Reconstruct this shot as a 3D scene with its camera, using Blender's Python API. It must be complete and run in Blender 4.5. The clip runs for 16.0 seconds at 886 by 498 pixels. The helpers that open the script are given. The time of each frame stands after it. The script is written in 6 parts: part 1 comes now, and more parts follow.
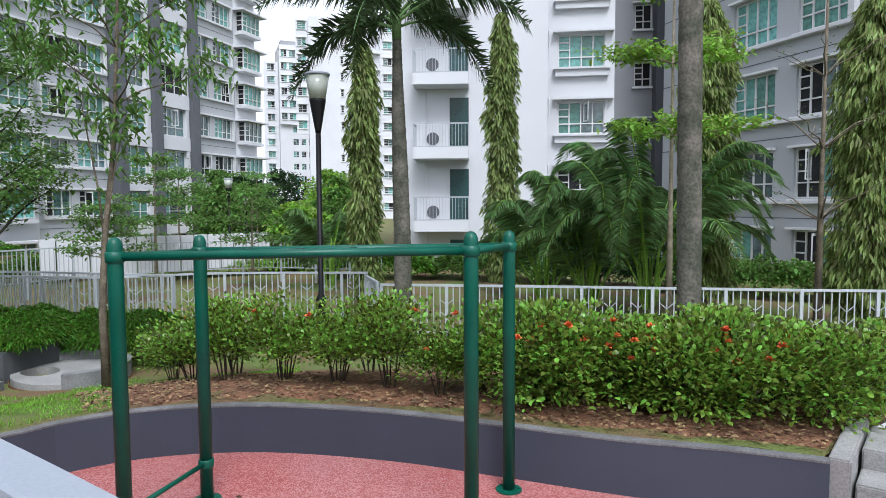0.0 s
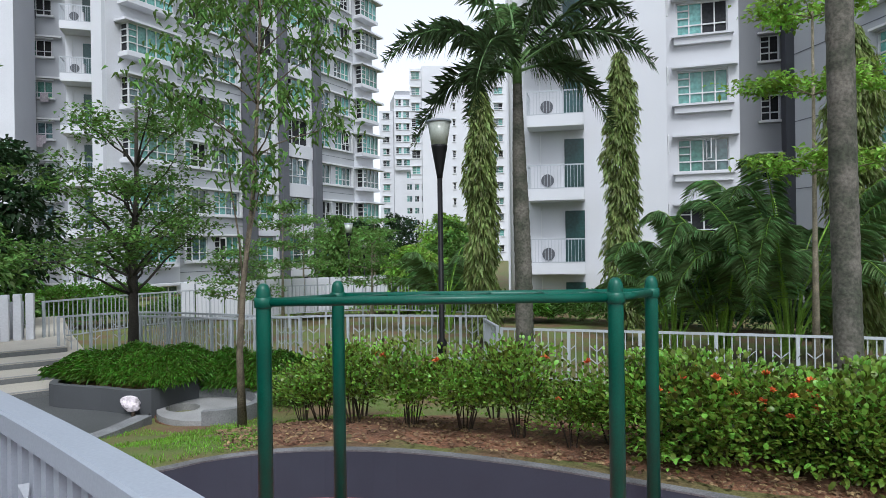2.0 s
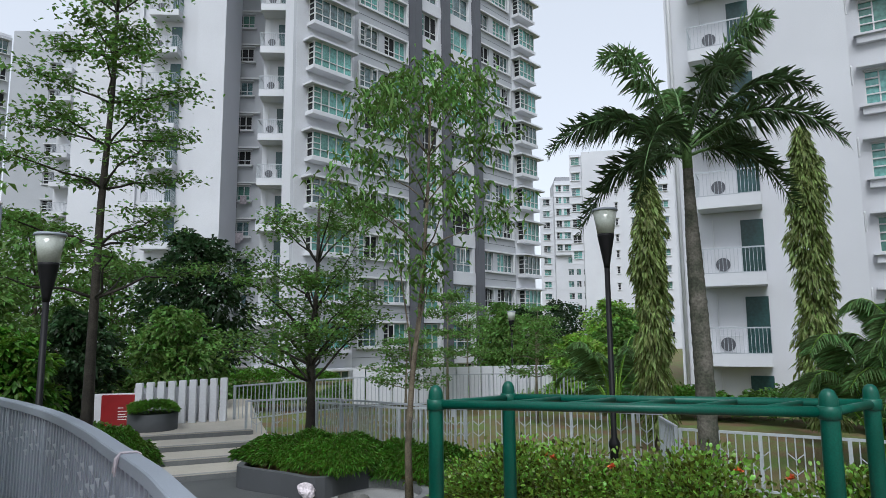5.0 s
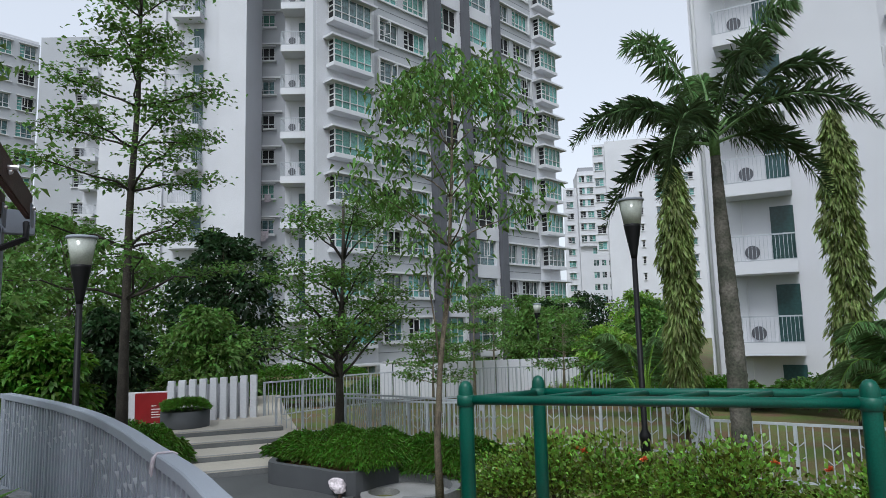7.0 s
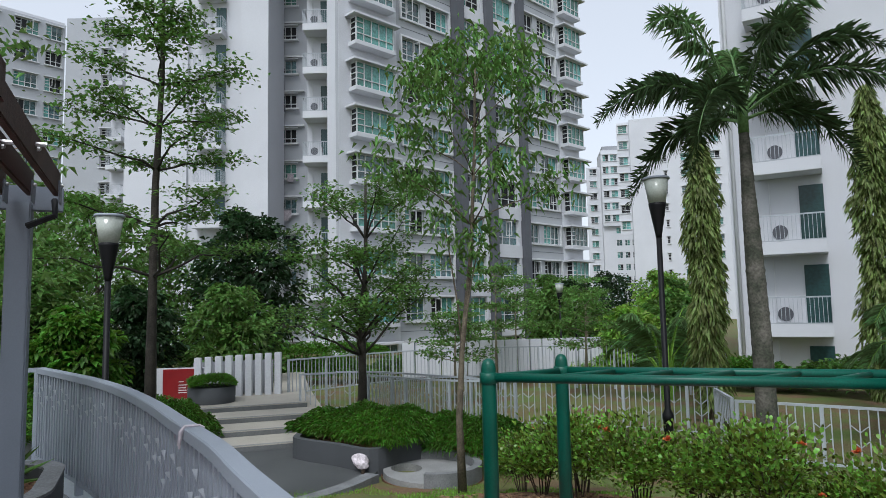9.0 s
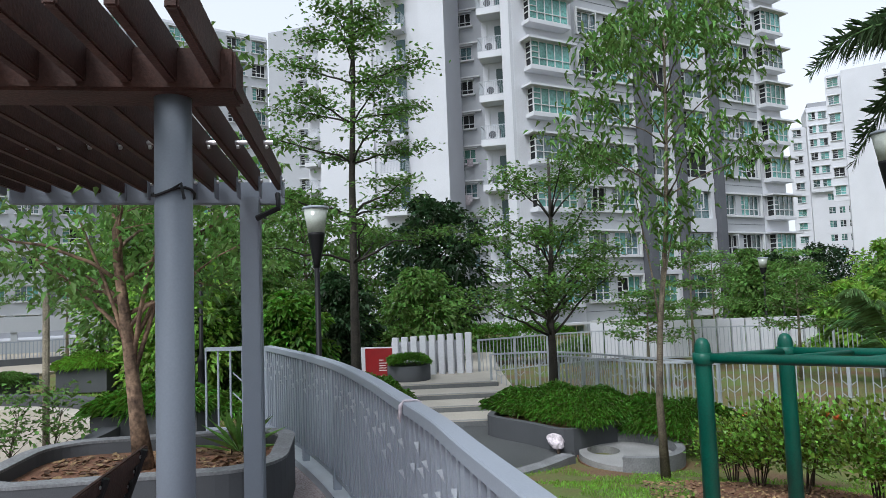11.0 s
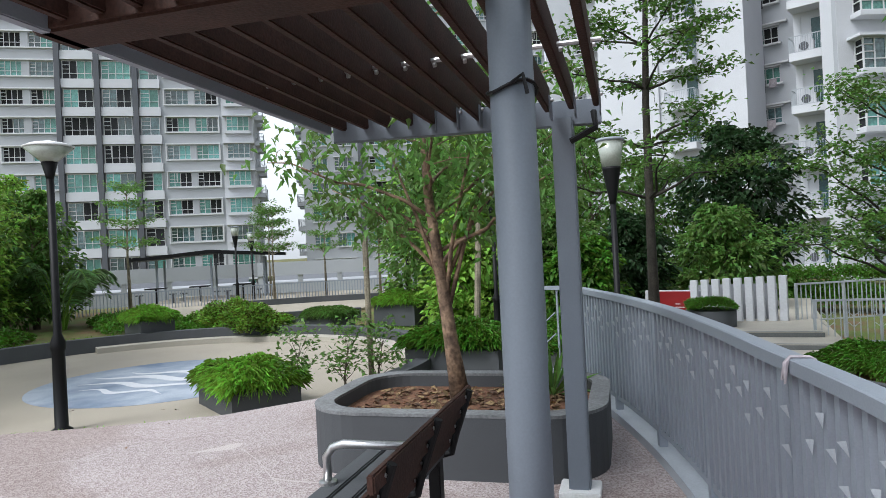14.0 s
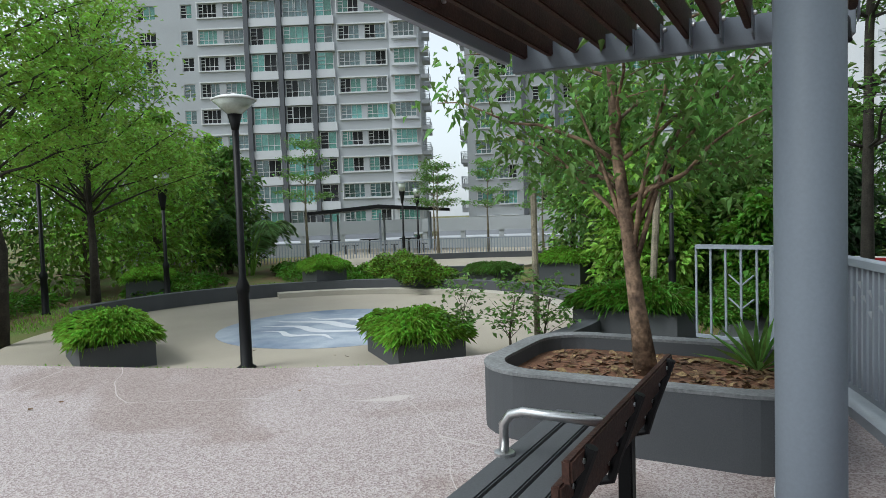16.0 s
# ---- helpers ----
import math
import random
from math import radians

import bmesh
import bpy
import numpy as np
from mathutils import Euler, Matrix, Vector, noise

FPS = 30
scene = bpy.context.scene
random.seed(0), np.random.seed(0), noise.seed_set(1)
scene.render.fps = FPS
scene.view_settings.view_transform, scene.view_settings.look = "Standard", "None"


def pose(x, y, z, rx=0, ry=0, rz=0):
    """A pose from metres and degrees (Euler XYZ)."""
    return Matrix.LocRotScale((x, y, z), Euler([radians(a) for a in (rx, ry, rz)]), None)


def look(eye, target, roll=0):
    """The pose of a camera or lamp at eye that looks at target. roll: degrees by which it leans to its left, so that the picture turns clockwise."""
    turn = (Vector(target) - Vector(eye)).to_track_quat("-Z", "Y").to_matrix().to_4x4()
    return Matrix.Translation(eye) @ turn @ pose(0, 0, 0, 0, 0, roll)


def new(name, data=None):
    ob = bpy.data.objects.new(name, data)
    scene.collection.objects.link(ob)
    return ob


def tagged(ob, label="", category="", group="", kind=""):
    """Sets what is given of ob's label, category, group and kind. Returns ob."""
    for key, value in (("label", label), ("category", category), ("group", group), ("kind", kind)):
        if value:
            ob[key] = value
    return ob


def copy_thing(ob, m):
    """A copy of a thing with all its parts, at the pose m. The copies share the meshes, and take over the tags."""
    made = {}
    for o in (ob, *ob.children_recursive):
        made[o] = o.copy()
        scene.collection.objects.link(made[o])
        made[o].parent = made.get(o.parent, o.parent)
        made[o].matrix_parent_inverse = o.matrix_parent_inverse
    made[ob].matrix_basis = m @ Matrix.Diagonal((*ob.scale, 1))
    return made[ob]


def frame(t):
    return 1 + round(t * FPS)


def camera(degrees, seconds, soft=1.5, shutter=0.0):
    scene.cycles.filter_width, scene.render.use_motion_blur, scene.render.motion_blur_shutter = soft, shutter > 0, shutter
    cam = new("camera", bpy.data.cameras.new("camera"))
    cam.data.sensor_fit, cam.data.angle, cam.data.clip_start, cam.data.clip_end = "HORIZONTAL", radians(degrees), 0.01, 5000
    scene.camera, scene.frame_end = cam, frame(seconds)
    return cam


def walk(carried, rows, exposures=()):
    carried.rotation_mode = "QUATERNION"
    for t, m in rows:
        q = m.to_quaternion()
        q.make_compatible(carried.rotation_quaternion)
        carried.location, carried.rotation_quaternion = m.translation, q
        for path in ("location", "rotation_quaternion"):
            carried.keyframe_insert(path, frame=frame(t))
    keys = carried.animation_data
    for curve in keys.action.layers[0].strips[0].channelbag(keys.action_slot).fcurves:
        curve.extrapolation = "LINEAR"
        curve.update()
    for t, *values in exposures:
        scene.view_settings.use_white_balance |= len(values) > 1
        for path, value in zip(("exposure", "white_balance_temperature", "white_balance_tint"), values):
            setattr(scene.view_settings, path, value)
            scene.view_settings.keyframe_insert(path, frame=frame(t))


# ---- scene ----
cam = camera(68.0, 16.0, soft=0.7)
PATH = [
    (0, (-0.126, 0.877, 1.36), (-1.357, 2.447, 1.225), -0.3),
    (0.5, (-0.205, 0.866, 1.36), (-1.487, 2.398, 1.269), -0.4),
    (1, (-0.301, 0.896, 1.366), (-1.658, 2.363, 1.296), -0.3),
    (1.5, (-0.312, 0.842, 1.368), (-1.72, 2.26, 1.289), -0.2),
    (2, (-0.317, 0.829, 1.382), (-1.795, 2.176, 1.378), -0.8),
    (2.5, (-0.341, 0.788, 1.397), (-1.941, 1.988, 1.425), -0.3),
    (3, (-0.359, 0.797, 1.413), (-2.021, 1.907, 1.489), -0.2),
    (3.5, (-0.453, 0.811, 1.435), (-2.142, 1.876, 1.545), 0.2),
    (4, (-0.387, 0.821, 1.454), (-2.106, 1.827, 1.634), -0.3),
    (4.5, (-0.389, 0.839, 1.469), (-2.125, 1.805, 1.699), -0.3),
    (4.7, (-0.395, 0.823, 1.474), (-2.133, 1.782, 1.72), -0.4),
    (6.8, (-0.435, 0.802, 1.501), (-2.2, 1.697, 1.792), -1.2),
    (7, (-0.432, 0.806, 1.494), (-2.211, 1.688, 1.737), -1.5),
    (7.5, (-0.457, 0.808, 1.485), (-2.261, 1.649, 1.68), -1.5),
    (8, (-0.456, 0.811, 1.487), (-2.264, 1.646, 1.674), -1.9),
    (8.5, (-0.448, 0.813, 1.489), (-2.249, 1.662, 1.683), -1.5),
    (9, (-0.453, 0.808, 1.483), (-2.266, 1.631, 1.666), -1.2),
    (9.5, (-0.46, 0.785, 1.471), (-2.362, 1.372, 1.667), -2.4),
    (9.7, (-0.458, 0.774, 1.473), (-2.398, 1.223, 1.664), -2.9),
    (11.8, (-0.665, 0.673, 1.468), (-2.652, 0.878, 1.561), -1.7),
    (12, (-0.705, 0.658, 1.462), (-2.699, 0.798, 1.527), -1.5),
    (12.5, (-0.818, 0.642, 1.448), (-2.815, 0.544, 1.504), -1.9),
    (13, (-0.923, 0.608, 1.434), (-2.891, 0.25, 1.466), -1.5),
    (13.5, (-1.0, 0.548, 1.423), (-2.937, 0.05, 1.43), -1.2),
    (14, (-1.052, 0.449, 1.427), (-2.98, -0.083, 1.432), -2.8),
    (14.5, (-1.089, 0.376, 1.419), (-2.974, -0.289, 1.339), -2.8),
    (15, (-1.196, 0.313, 1.409), (-3.022, -0.501, 1.349), -2.4),
    (15.5, (-1.306, 0.267, 1.389), (-3.077, -0.658, 1.314), -1.1),
    (16, (-1.403, 0.196, 1.363), (-3.141, -0.787, 1.261), -1.9),
]
EXPOSURES = [(0, 0.95, 6000, 11), (2, 0.7, 6000, 10), (9, 0.34, 5980, 9), (12.5, 0.8, 6050, 10), (14.5, 0.65, 6100, 7), (16, 0.48, 6080, 3)]
walk(cam, [(t, look(eye, target, roll)) for t, eye, target, roll in PATH], EXPOSURES)

# ---- light ----
world = bpy.data.worlds.new("sky")
scene.world = world
world.use_nodes = True
wn = world.node_tree
sky = wn.nodes.new("ShaderNodeTexSky")
sky.sky_type, sky.sun_disc = "NISHITA", False
sky.sun_elevation, sky.sun_rotation = radians(54), radians(128)
sky.air_density, sky.dust_density, sky.ozone_density = 1.0, 3.0, 1.0
pale = wn.nodes.new("ShaderNodeHueSaturation")
pale.inputs["Saturation"].default_value = 0.3
wn.links.new(sky.outputs[0], pale.inputs["Color"])
# even cloud layer over the sky
cloud = wn.nodes.new("ShaderNodeMix")
cloud.data_type = "RGBA"
cloud.inputs[0].default_value = 0.5
cloud.inputs[7].default_value = (5.0, 5.15, 5.4, 1)
wn.links.new(pale.outputs[0], cloud.inputs[6])
wn.links.new(cloud.outputs[2], wn.nodes["Background"].inputs[0])
wn.nodes["Background"].inputs[1].default_value = 0.15
sun = new("sun", bpy.data.lights.new("sun", "SUN"))
sun.data.energy, sun.data.angle, sun.data.color = 1.6, radians(22), (1.0, 0.985, 0.96)
sun.matrix_world = pose(0, 0, 30, 36, 0, 52)

# ---- materials ----
RND = np.random.default_rng(7)


def material(name, color, rough=0.7, vary=0.25, scale=3.0, fine=60.0, bump=0.2, metal=0.0, random_tone=0.0, second=None, spec=0.4, island=False):
    """A procedural surface: two scales of tone, fine relief, optional second colour in patches."""
    m = bpy.data.materials.new(name)
    m.use_nodes = True
    nt = m.node_tree
    n, l = nt.nodes, nt.links
    b = n["Principled BSDF"]
    b.inputs["Roughness"].default_value, b.inputs["Metallic"].default_value = rough, metal
    b.inputs["Specular IOR Level"].default_value = spec
    tc = n.new("ShaderNodeTexCoord")
    big, small = n.new("ShaderNodeTexNoise"), n.new("ShaderNodeTexNoise")
    big.inputs["Scale"].default_value, big.inputs["Detail"].default_value = scale, 6
    small.inputs["Scale"].default_value, small.inputs["Detail"].default_value = fine, 4
    l.new(tc.outputs["Object"], big.inputs[0]), l.new(tc.outputs["Object"], small.inputs[0])
    ramp = n.new("ShaderNodeValToRGB")
    c2 = second or tuple(c * (1 - vary) for c in color)
    ramp.color_ramp.elements[0].position, ramp.color_ramp.elements[1].position = 0.36, 0.64
    ramp.color_ramp.elements[0].color, ramp.color_ramp.elements[1].color = (*c2, 1), (*color, 1)
    l.new(big.outputs[0], ramp.inputs[0])
    grain = n.new("ShaderNodeMix")
    grain.data_type, grain.blend_type = "RGBA", "MULTIPLY"
    grain.inputs[0].default_value = 1.0
    gr = n.new("ShaderNodeMapRange")
    gr.inputs["To Min"].default_value, gr.inputs["To Max"].default_value = 1 - vary, 1 + vary * 0.6
    gr.inputs["From Min"].default_value, gr.inputs["From Max"].default_value = 0.3, 0.7
    l.new(small.outputs[0], gr.inputs[0])
    l.new(ramp.outputs[0], grain.inputs[6]), l.new(gr.outputs[0], grain.inputs[7])
    out = grain.outputs[2]
    if random_tone:
        src = n.new("ShaderNodeNewGeometry").outputs["Random Per Island"] if island else n.new("ShaderNodeObjectInfo").outputs["Random"]
        hs, mr, mh = n.new("ShaderNodeHueSaturation"), n.new("ShaderNodeMapRange"), n.new("ShaderNodeMapRange")
        mr.inputs["To Min"].default_value, mr.inputs["To Max"].default_value = 1 - random_tone, 1 + random_tone
        mh.inputs["To Min"].default_value, mh.inputs["To Max"].default_value = 0.5 - random_tone * 0.05, 0.5 + random_tone * 0.05
        l.new(src, mr.inputs[0]), l.new(mr.outputs[0], hs.inputs["Value"]), l.new(out, hs.inputs["Color"])
        l.new(src, mh.inputs[0]), l.new(mh.outputs[0], hs.inputs["Hue"])
        out = hs.outputs[0]
    l.new(out, b.inputs["Base Color"])
    if bump:
        bp = n.new("ShaderNodeBump")
        bp.inputs["Strength"].default_value, bp.inputs["Distance"].default_value = bump, 0.01
        l.new(small.outputs[0], bp.inputs["Height"]), l.new(bp.outputs[0], b.inputs["Normal"])
    return m


def leaf_material(name, color, tone=0.45, rough=0.5):
    m = material(name, color, rough, 0.3, 2.0, 25.0, 0, random_tone=tone, island=True, spec=0.35)
    nt = m.node_tree
    b = nt.nodes["Principled BSDF"]
    tr, mix = nt.nodes.new("ShaderNodeBsdfTranslucent"), nt.nodes.new("ShaderNodeMixShader")
    mix.inputs[0].default_value = 0.42
    nt.links.new(b.inputs["Base Color"].links[0].from_socket, tr.inputs[0])
    nt.links.new(b.outputs[0], mix.inputs[1]), nt.links.new(tr.outputs[0], mix.inputs[2])
    nt.links.new(mix.outputs[0], nt.nodes["Material Output"].inputs[0])
    return m


M_WHITE = material("white_render", (0.58, 0.59, 0.62), 0.85, 0.07, 0.25, 30, 0.1)
M_GREYWALL = material("light_grey_render", (0.4, 0.415, 0.44), 0.85, 0.08, 0.3, 30, 0.1)
M_MIDGREY = material("mid_grey_render", (0.3, 0.31, 0.33), 0.85, 0.1, 0.4, 30, 0.1)
M_FIN = material("dark_grey_fin_paint", (0.1, 0.105, 0.12), 0.7, 0.12, 0.5, 30, 0.1)
M_FRAME = material("white_window_frame", (0.6, 0.61, 0.62), 0.5, 0.05, 2, 40, 0)
# opaque near-black pane: shade of the unlit room is put into its colour
M_ROOMSHADE = material("room_shade_pane", (0.025, 0.027, 0.03), 0.9, 0.4, 0.7, 9, 0, random_tone=0.5)
M_CURTAIN = material("green_curtain", (0.14, 0.36, 0.31), 0.25, 0.35, 0.6, 7, 0, random_tone=0.4, spec=0.6)
M_GLASS = material("window_glass", (0.1, 0.19, 0.19), 0.12, 0.6, 0.5, 5, 0, random_tone=0.55, spec=0.9)
M_RAIL = material("galvanised_grey_paint", (0.27, 0.3, 0.345), 0.5, 0.06, 2.5, 140, 0.04)
M_POST = material("blue_grey_post_paint", (0.155, 0.178, 0.21), 0.55, 0.05, 2.5, 140, 0.04)
M_DOOR = material("dark_teal_door", (0.03, 0.085, 0.085), 0.3, 0.3, 1, 10, 0, random_tone=0.3)
M_RAILFLAP = material("pale_folded_metal", (0.4, 0.43, 0.47), 0.4, 0.1, 5, 90, 0)
M_FENCE = material("pale_grey_fence_paint", (0.4, 0.43, 0.46), 0.5, 0.1, 3, 90, 0)
M_GREEN = material("dark_green_gloss_paint", (0.003, 0.085, 0.055), 0.38, 0.2, 5, 120, 0.05, spec=0.3)
M_KERB = material("dark_slate_paint", (0.042, 0.05, 0.072), 0.62, 0.14, 1.3, 160, 0.06)
M_KERBTOP = material("worn_cement_edge", (0.16, 0.16, 0.165), 0.8, 0.35, 5, 60, 0.3)
M_PLANTER = material("charcoal_planter_paint", (0.07, 0.074, 0.08), 0.7, 0.13, 1.5, 160, 0.06)
M_COPING = material("grey_cement_coping", (0.2, 0.205, 0.21), 0.8, 0.3, 3, 50, 0.3)
M_CONC = material("bare_concrete", (0.28, 0.28, 0.275), 0.85, 0.25, 2, 60, 0.3)
M_TAN = material("tan_plaza_concrete", (0.36, 0.32, 0.26), 0.8, 0.15, 0.6, 80, 0.15)
M_STEP = material("beige_step_tile", (0.42, 0.39, 0.33), 0.7, 0.12, 1.2, 60, 0.1)
M_ASPH = material("dark_wet_paving", (0.085, 0.09, 0.09), 0.5, 0.3, 0.8, 90, 0.2)
M_SOIL = material("red_brown_soil", (0.22, 0.105, 0.058), 0.95, 0.5, 3, 40, 0.9)
M_WOOD = material("dark_stained_slats", (0.055, 0.025, 0.018), 0.65, 0.35, 5, 80, 0.25, spec=0.25)
M_BARK = material("grey_brown_bark", (0.17, 0.14, 0.1), 0.9, 0.5, 6, 60, 0.8)
M_BARKPALE = material("pale_smooth_bark", (0.3, 0.26, 0.19), 0.85, 0.4, 7, 60, 0.5)
M_BARKDARK = material("dark_damp_bark", (0.05, 0.043, 0.034), 0.9, 0.45, 6, 60, 0.8)
M_TWIG = material("dark_brown_twig", (0.06, 0.042, 0.03), 0.9, 0.4, 8, 60, 0.3)
M_PEEL = material("peeling_brown_bark", (0.3, 0.2, 0.13), 0.9, 0.5, 9, 35, 1.0, second=(0.1, 0.065, 0.045))
M_PALMTRUNK = material("grey_palm_trunk", (0.13, 0.12, 0.1), 0.9, 0.45, 4, 30, 0.7, second=(0.05, 0.055, 0.038))
M_BLACK = material("black_lamp_paint", (0.008, 0.008, 0.009), 0.5, 0.2, 4, 80, 0, spec=0.2)
M_STEEL = material("brushed_steel", (0.6, 0.6, 0.6), 0.28, 0.1, 8, 150, 0.05, metal=1.0)
M_RED = material("red_cabinet_paint", (0.24, 0.012, 0.014), 0.4, 0.15, 3, 50, 0)
M_PALE = material("white_marking", (0.75, 0.75, 0.75), 0.6, 0.1, 5, 60, 0)
M_LANTERN = material("frosted_lantern_glass", (0.42, 0.45, 0.4), 0.12, 0.1, 4, 40, 0, spec=0.7)
M_FLOWER = material("orange_flower", (0.75, 0.16, 0.05), 0.6, 0.3, 8, 60, 0, random_tone=0.3, island=True)
M_DEAD = material("dry_leaf_litter", (0.24, 0.15, 0.08), 0.9, 0.5, 9, 60, 0, random_tone=0.5, island=True)
M_CLOTH = material("laundry_cloth", (0.5, 0.45, 0.48), 0.9, 0.3, 3, 30, 0, random_tone=0.5)
M_SHEET = material("pale_blue_cloth", (0.3, 0.45, 0.6), 0.9, 0.2, 3, 30, 0)
M_RISER = material("grey_riser_tile", (0.16, 0.165, 0.165), 0.8, 0.2, 1.5, 60, 0.1)
M_BLUE = material("blue_mural_paint", (0.12, 0.165, 0.24), 0.7, 0.15, 1.0, 60, 0.05, second=(0.36, 0.4, 0.46))
L_SHRUB = leaf_material("glossy_shrub_leaf", (0.2, 0.32, 0.045), 0.85, 0.3)
L_HEDGE = leaf_material("dense_hedge_leaf", (0.1, 0.23, 0.022), 0.55)
L_TIER = leaf_material("mid_green_leaf", (0.13, 0.25, 0.05), 0.45)
L_FEATHER = leaf_material("pale_feathery_leaf", (0.18, 0.34, 0.08), 0.4)
L_DARK = leaf_material("dark_broad_leaf", (0.035, 0.075, 0.026), 0.5)
L_MAST = leaf_material("drooping_olive_leaf", (0.24, 0.31, 0.09), 0.5)
L_PALM = leaf_material("palm_leaflet", (0.09, 0.15, 0.06), 0.45)
L_ARECA = leaf_material("areca_leaflet", (0.22, 0.38, 0.14), 0.5)
L_LIME = leaf_material("lime_leaf", (0.29, 0.5, 0.075), 0.45)
L_GRASS = leaf_material("grass_blade", (0.23, 0.45, 0.05), 0.45)


def speckle(name, a, b, c, scale, bump=0.5, damp=False, second=None, mix=0.75):
    """Exposed pebble or rubber granule finish."""
    m = material(name, a, 0.8, 0.25, 0.9, 90, 0, second=second)
    nt = m.node_tree
    n, l = nt.nodes, nt.links
    tc, vo, ra, mx = n.new("ShaderNodeTexCoord"), n.new("ShaderNodeTexVoronoi"), n.new("ShaderNodeValToRGB"), n.new("ShaderNodeMix")
    vo.inputs["Scale"].default_value = scale
    ra.color_ramp.interpolation = "CONSTANT"
    ra.color_ramp.elements[0].color, ra.color_ramp.elements[1].color = (*b, 1), (*c, 1)
    ra.color_ramp.elements[1].position = 0.42
    e = ra.color_ramp.elements.new(0.62)
    e.color = (*a, 1)
    mx.data_type, mx.blend_type = "RGBA", "MIX"
    mx.inputs[0].default_value = mix
    l.new(tc.outputs["Object"], vo.inputs[0]), l.new(vo.outputs["Color"], ra.inputs[0])
    bs = n["Principled BSDF"]
    l.new(bs.inputs["Base Color"].links[0].from_socket, mx.inputs[6]), l.new(ra.outputs[0], mx.inputs[7])
    out = mx.outputs[2]
    if damp:
        # damp stains and hairline cracks
        st, sr, sm2 = n.new("ShaderNodeTexNoise"), n.new("ShaderNodeValToRGB"), n.new("ShaderNodeMix")
        st.inputs["Scale"].default_value, st.inputs["Detail"].default_value, st.inputs["Distortion"].default_value = 0.55, 7, 0.6
        sr.color_ramp.elements[0].position, sr.color_ramp.elements[1].position = 0.52, 0.6
        sr.color_ramp.elements[0].color, sr.color_ramp.elements[1].color = (1, 1, 1, 1), (0.82, 0.78, 0.75, 1)
        sm2.data_type, sm2.blend_type = "RGBA", "MULTIPLY"
        sm2.inputs[0].default_value = 1.0
        l.new(tc.outputs["Object"], st.inputs[0]), l.new(st.outputs[0], sr.inputs[0])
        l.new(out, sm2.inputs[6]), l.new(sr.outputs[0], sm2.inputs[7])
        out = sm2.outputs[2]
        cv, cr, cm = n.new("ShaderNodeTexVoronoi"), n.new("ShaderNodeValToRGB"), n.new("ShaderNodeMix")
        cv.feature = "DISTANCE_TO_EDGE"
        cv.inputs["Scale"].default_value = 0.33
        cr.color_ramp.elements[0].color, cr.color_ramp.elements[1].color = (0.62, 0.58, 0.56, 1), (0.4, 0.4, 0.4, 1)
        cr.color_ramp.elements[1].position = 0.012
        warp = n.new("ShaderNodeTexNoise")
        warp.inputs["Scale"].default_value = 0.4
        add = n.new("ShaderNodeVectorMath")
        l.new(tc.outputs["Object"], warp.inputs[0]), l.new(tc.outputs["Object"], add.inputs[0]), l.new(warp.outputs["Color"], add.inputs[1])
        l.new(add.outputs[0], cv.inputs[0]), l.new(cv.outputs["Distance"], cr.inputs[0])
        lt = n.new("ShaderNodeMath")
        lt.operation = "LESS_THAN"
        lt.inputs[1].default_value = 0.0012
        l.new(cv.outputs["Distance"], lt.inputs[0])
        cm.data_type = "RGBA"
        l.new(lt.outputs[0], cm.inputs[0]), l.new(out, cm.inputs[6])
        cm.inputs[7].default_value = (0.45, 0.4, 0.385, 1)
        out = cm.outputs[2]
    l.new(out, bs.inputs["Base Color"])
    bp = n.new("ShaderNodeBump")
    bp.inputs["Strength"].default_value, bp.inputs["Distance"].default_value = bump, 0.006
    l.new(vo.outputs["Distance"], bp.inputs["Height"]), l.new(bp.outputs[0], bs.inputs["Normal"])
    return m


M_PINK = speckle("pink_pebble_wash", (0.36, 0.305, 0.3), (0.48, 0.43, 0.42), (0.24, 0.185, 0.18), 105, 0.5, True)
M_REDFLOOR = speckle("red_rubber_floor", (0.32, 0.075, 0.068), (0.44, 0.2, 0.2), (0.22, 0.04, 0.036), 110, 0.6, False, (0.38, 0.2, 0.2), 0.7)


# grass with worn soil in patches
M_GROUND = material("garden_ground", (0.1, 0.15, 0.03), 0.95, 0.4, 0.9, 50, 0.7, second=(0.14, 0.085, 0.045))

# ---- mesh helpers ----


